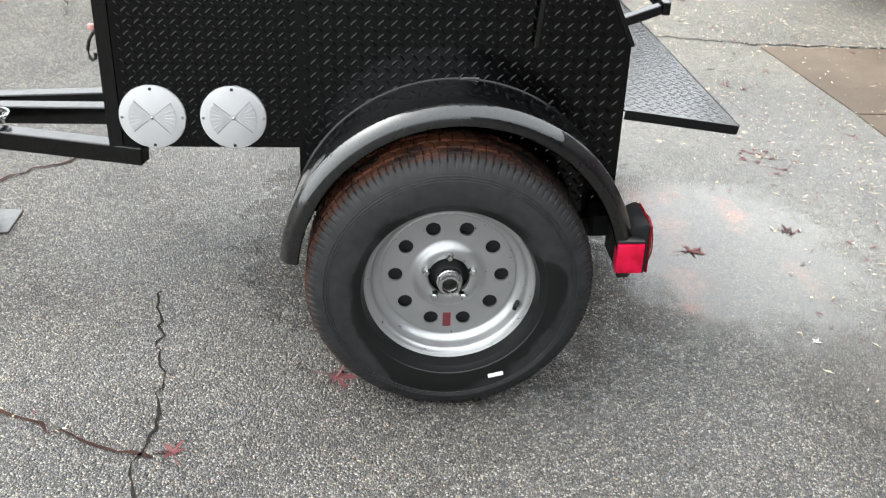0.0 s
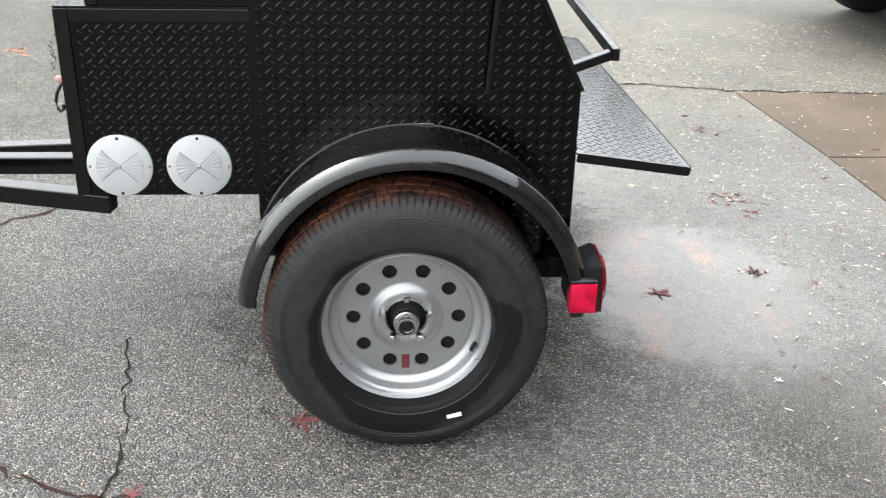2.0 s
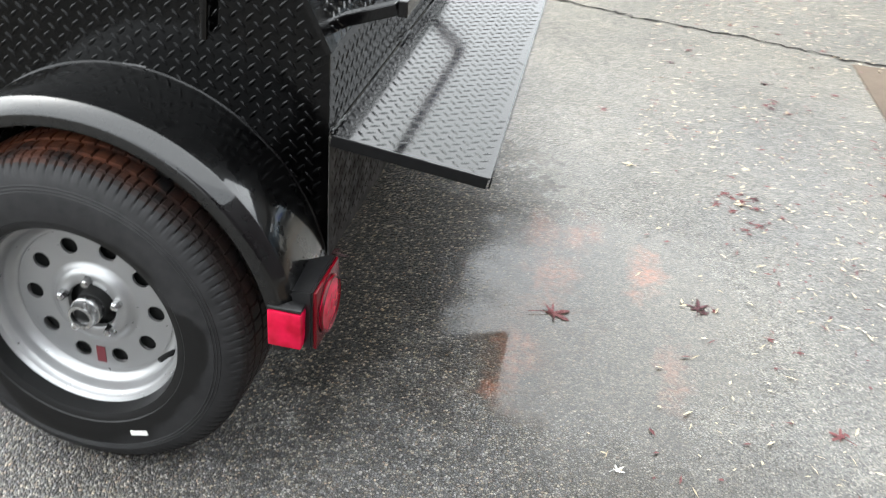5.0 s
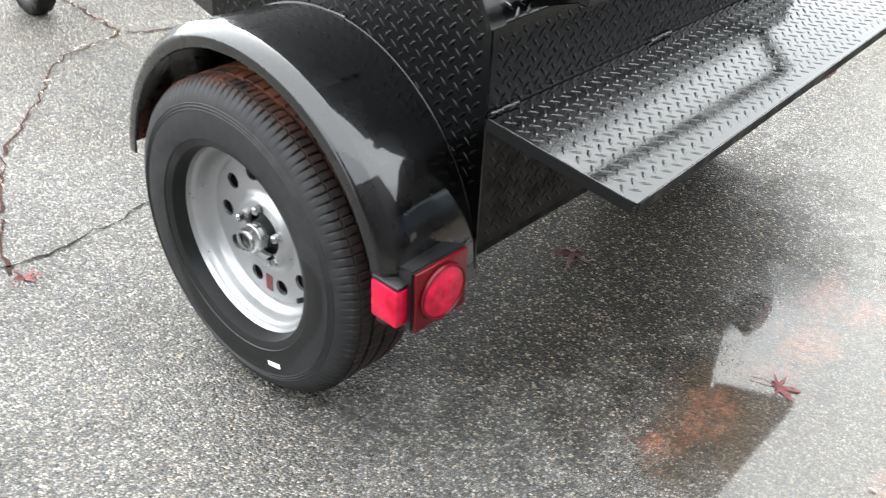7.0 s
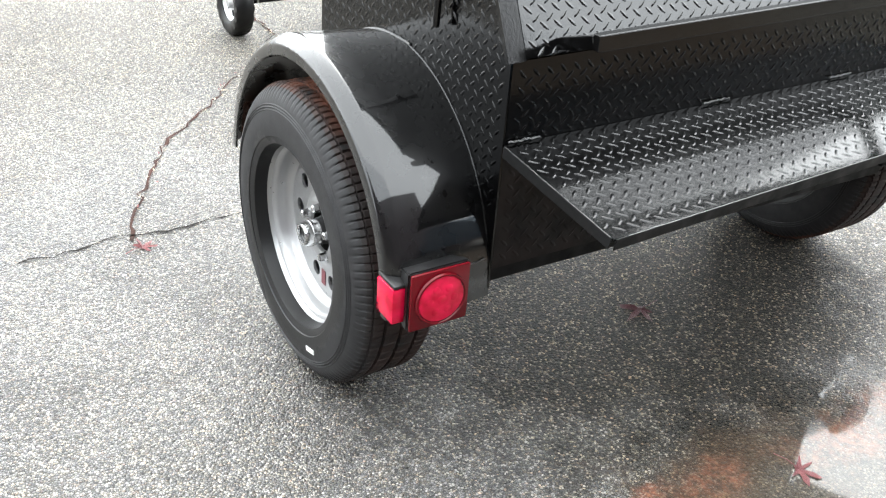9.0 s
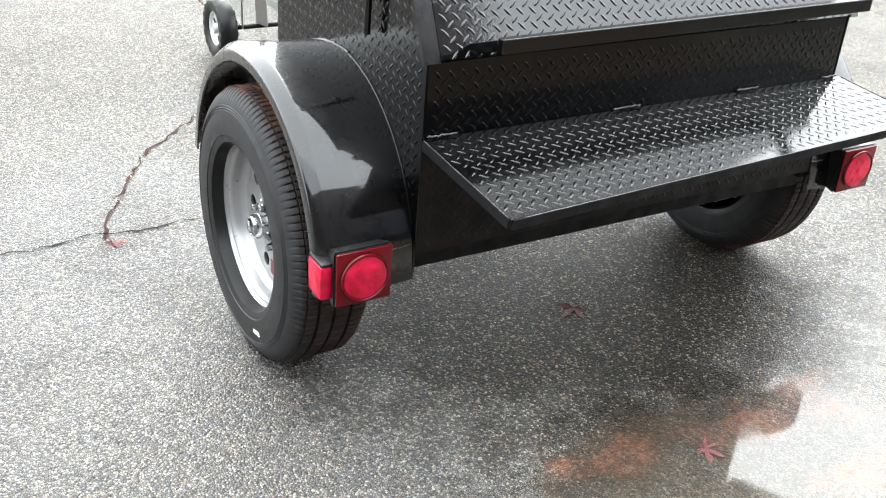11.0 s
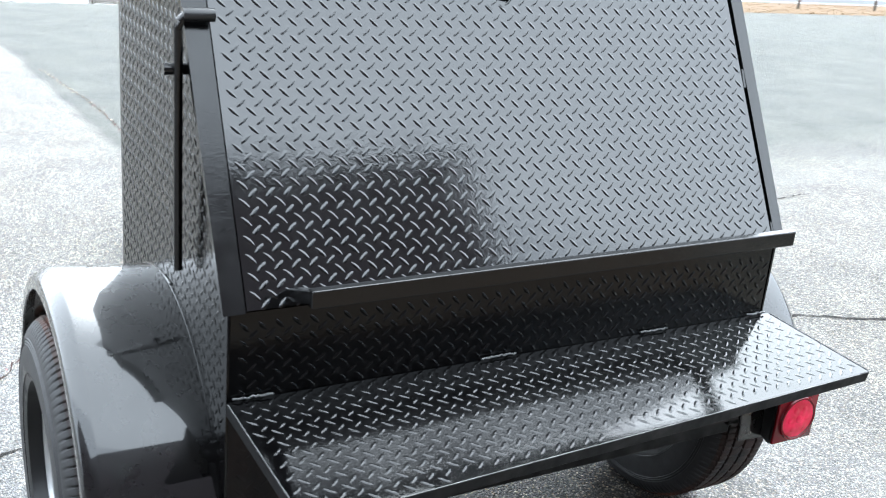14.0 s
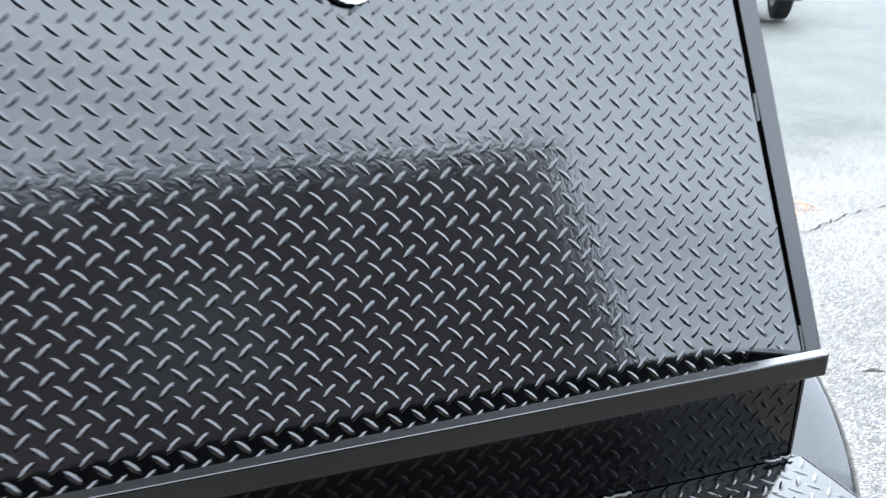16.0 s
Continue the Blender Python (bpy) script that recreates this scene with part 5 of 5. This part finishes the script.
# ---- rope fence along the verge ----
fence = thing("rope_fence", "low wooden posts joined by a sagging dark cable", "fence", at=(-19.0, 0, ground_z(-19.0, 0)))
prev = None
for k in range(-8, 18):
    y = 3.7 + 3.18 * k
    r = random.Random(k)
    top = 0.80 + r.uniform(-0.05, 0.05)
    part("post", rod(bmesh.new(), [(0, y, -0.1), (r.uniform(-0.02, 0.02), y + r.uniform(-0.03, 0.03), top)], 0.040, 10), WOOD, fence, "", True)
    if prev is not None:
        part("cable", rod(bmesh.new(), [(0, prev + (y - prev) * t, 0.62 - 0.20 * (1 - (2 * t - 1) ** 2)) for t in np.linspace(0, 1, 9)], 0.012, 5), WOOD, fence, "", True)
    prev = y


def grass_tufts(n):
    """Low dead tufts along the verge and the far side of the road."""
    rng = random.Random(17)
    verts, faces = [], []
    for i in range(n):
        far = i % 4 == 0
        x = rng.uniform(-39.0, -31.5) if far else -16.8 - 5.1 * rng.random() ** 1.2
        y = rng.uniform(-14, 44)
        z = ground_z(x, y) + 0.005
        for _ in range(5):
            a, h, l = rng.uniform(0, 6.28), rng.uniform(0.012, 0.035), rng.uniform(0.04, 0.09)
            w = 0.012
            k = len(verts)
            px, py = x + rng.gauss(0, 0.05), y + rng.gauss(0, 0.05)
            verts.extend([(px - w * math.sin(a), py + w * math.cos(a), z), (px + w * math.sin(a), py - w * math.cos(a), z), (px + l * math.cos(a), py + l * math.sin(a), z + h)])
            faces.append((k, k + 1, k + 2))
    me = bpy.data.meshes.new("grass_tufts")
    me.from_pydata(verts, [], faces)
    me.materials.append(STRAW)
    return tagged(new("grass_tufts", me), "low dead grass tufts on the tan roadside strip", "grass", kind="stuff")


grass_tufts(6000)

# ---- across the road ----
def low_building(at, w, d, h, label, doors):
    b = thing("building", label, "building", at=at)
    part("wall", box((-d, 0, 0), (0, w, h), 0.02), WHITE_WALL, b)
    part("roof", box((-d - 0.3, -0.3, h), (0.3, w + 0.3, h + 0.25), 0.02), ROOF, b)
    for y, ww, z0, z1 in doors:
        wi = part("window", box((-0.02, y, z0), (0.03, y + ww, z1), 0.005), GLASS_DARK, b)
        part("window_frame", box((0.025, y - 0.06, z0 - 0.06), (0.05, y + ww + 0.06, z0), 0.004), WHITE_WALL, wi)
    return b


ZR = ground_z(-60, 0)
low_building((-43, -16, ZR), 24, 9, 5.0, "long white-sided building across the road", [(3, 0.7, 0.9, 2.0), (7, 0.7, 0.9, 2.0), (12, 0.7, 0.9, 2.0), (15, 0.7, 0.9, 2.0), (18, 0.8, 0.9, 2.0)])
low_building((-62, 54, ZR), 18, 8, 2.0, "white trailer office with a flat roof across the road", [(3, 1.2, 1.0, 1.8), (10, 2.0, 1.0, 1.8)])

sg = thing("road_sign", "white sign on a thin grey post beside the road", "sign", at=(-21.6, 32.0, ground_z(-21.6, 0)))
part("post", rod(bmesh.new(), [(0, 0, 0), (0, 0, 1.9)], 0.03, 8), GALV, sg, "", True)
part("board", box((0.032, -0.18, 1.35), (0.045, 0.18, 2.1), 0.01), WHITE_PAINT, sg)


def utility_pole(at, h):
    p = thing("utility_pole", "tall grey weathered wooden utility pole", "pole", "poles across the road", at=at)
    bm = bmesh.new()
    for i in range(4):
        rod(bm, [(0, 0, h * i / 4), (0.01 * i, 0.006 * i, h * (i + 1) / 4)], 0.15 - 0.015 * i, 10)
    part("pole", bm, WOOD, p, "", True)
    part("crossarm", beam((0.0, -1.1, h - 0.5), (0.0, 1.1, h - 0.5), 0.10, 0.12, 0.01), WOOD, p)
    return p


for x, y in ((-58.0, 15.6), (-58.0, 16.4), (-62.0, 67.0)):
    utility_pole((x, y, ground_z(x, 0)), 9.0)


def woods(spot, n, seed, label):
    """Bare winter trees as one crowd of trunks and twigs; spot(rng) gives the foot of each."""
    rng = random.Random(seed)
    bm = bmesh.new()
    for k in range(n):
        px, py, ZR = spot(rng)
        h = rng.uniform(7, 13)
        pts = [(px, py, ZR)]
        for i in range(1, 5):
            pts.append((px + rng.gauss(0, 0.2) * i, py + rng.gauss(0, 0.2) * i, ZR + h * i / 4))
        for i, (a, b) in enumerate(zip(pts, pts[1:])):
            rod(bm, [a, b], 0.16 * (1 - i * 0.22), 5)
        for _ in range(16):
            t = rng.uniform(0.15, 0.95)
            b = Vector((px, py, ZR + h * t))
            l = rng.uniform(0.8, 2.6)
            a = rng.uniform(0, 6.28)
            e = b + Vector((math.cos(a) * l, math.sin(a) * l, l * rng.uniform(0.3, 1.0)))
            rod(bm, [b, e], 0.035, 3)
            for _ in range(2):
                e2 = b.lerp(e, rng.uniform(0.4, 0.9)) + Vector((rng.gauss(0, 0.8), rng.gauss(0, 0.8), rng.uniform(0.2, 1.0)))
                rod(bm, [b.lerp(e, 0.5), e2], 0.02, 3)
    return tagged(part("bare_woods", bm, TWIG), label, "trees", kind="stuff")


woods(lambda rng: (-68 - rng.uniform(0, 14), rng.uniform(30, 130), ZR), 420, 7, "dense bare grey-brown winter woods beyond the road")
# second woods: unseen trees added to darken low sky mirrored in the shelf
woods(lambda rng: (rng.uniform(-20, 42), 39 + rng.uniform(0, 9), 0.0), 260, 9, "unseen bare winter woods added beyond the lot to darken the shelf reflection")
bank = bmesh.new()
rr = random.Random(5)
vs = []
for i in range(60):
    y = -10 + 160 * i / 59
    vs.append([bank.verts.new((-72 - 6 * j, y, ZR - 0.2 + (0.0, 3.2, 4.6)[j] + (rr.uniform(-0.5, 0.5) if j else 0))) for j in range(3)])
for a, b in zip(vs, vs[1:]):
    for j in range(2):
        bank.faces.new((a[j], a[j + 1], b[j + 1], b[j]))
tagged(part("wooded_bank", bank, TWIG), "brown leaf-covered bank under the woods", "bank", kind="structure")

# unseen bank added to shut out low sky mirrored in the rear panel
bank = bmesh.new()
vs = []
for i in range(40):
    a = radians(2 + 112 * i / 39)
    vs.append([bank.verts.new(((40 + 5 * j) * math.cos(a), 10 + (38 + 5 * j) * math.sin(a), -0.1 + (0.0, 4.2, 6.2)[j] + (rr.uniform(-0.6, 0.6) if j else 0))) for j in range(3)])
for a, b in zip(vs, vs[1:]):
    for j in range(2):
        bank.faces.new((a[j], a[j + 1], b[j + 1], b[j]))
tagged(part("wooded_bank", bank, TWIG), "unseen brown leaf-covered bank added beyond the lot to darken rear reflections", "bank", kind="structure")

# ---- the dark-walled shop beside the lot, seen in the gloss of the paint ----
shop = thing("shop_building", "tall dark-walled shop building with a flat roof beside the lot", "building", at=(8.0, -14.0, 0))
part("wall", box((0, 0, 0), (9, 20.05, 6.2), 0.02), HOUSE_WALL, shop)
part("roof", box((-0.10, -0.15, 6.2), (9.15, 20.1, 6.32), 0.01), ROOF, shop)
for y in (3.0, 7.0, 11.0, 15.0):
    for z in (1.0, 3.9):
        wi = part("window", box((-0.02, y, z), (0.02, y + 1.4, z + 1.2), 0.01), GLASS_DARK, shop)
        part("window_frame", box((-0.04, y - 0.08, z - 0.1), (-0.021, y + 1.48, z), 0.004), HOUSE_WALL, wi)
# unseen block added beside the shop to darken what the side plates reflect
part("sky_blocker", box((-6.6, 0.5, 0), (-0.01, 5.0, 5.0), 0.02), HOUSE_WALL, shop, "unseen dark block added to hide sky from the side plates")
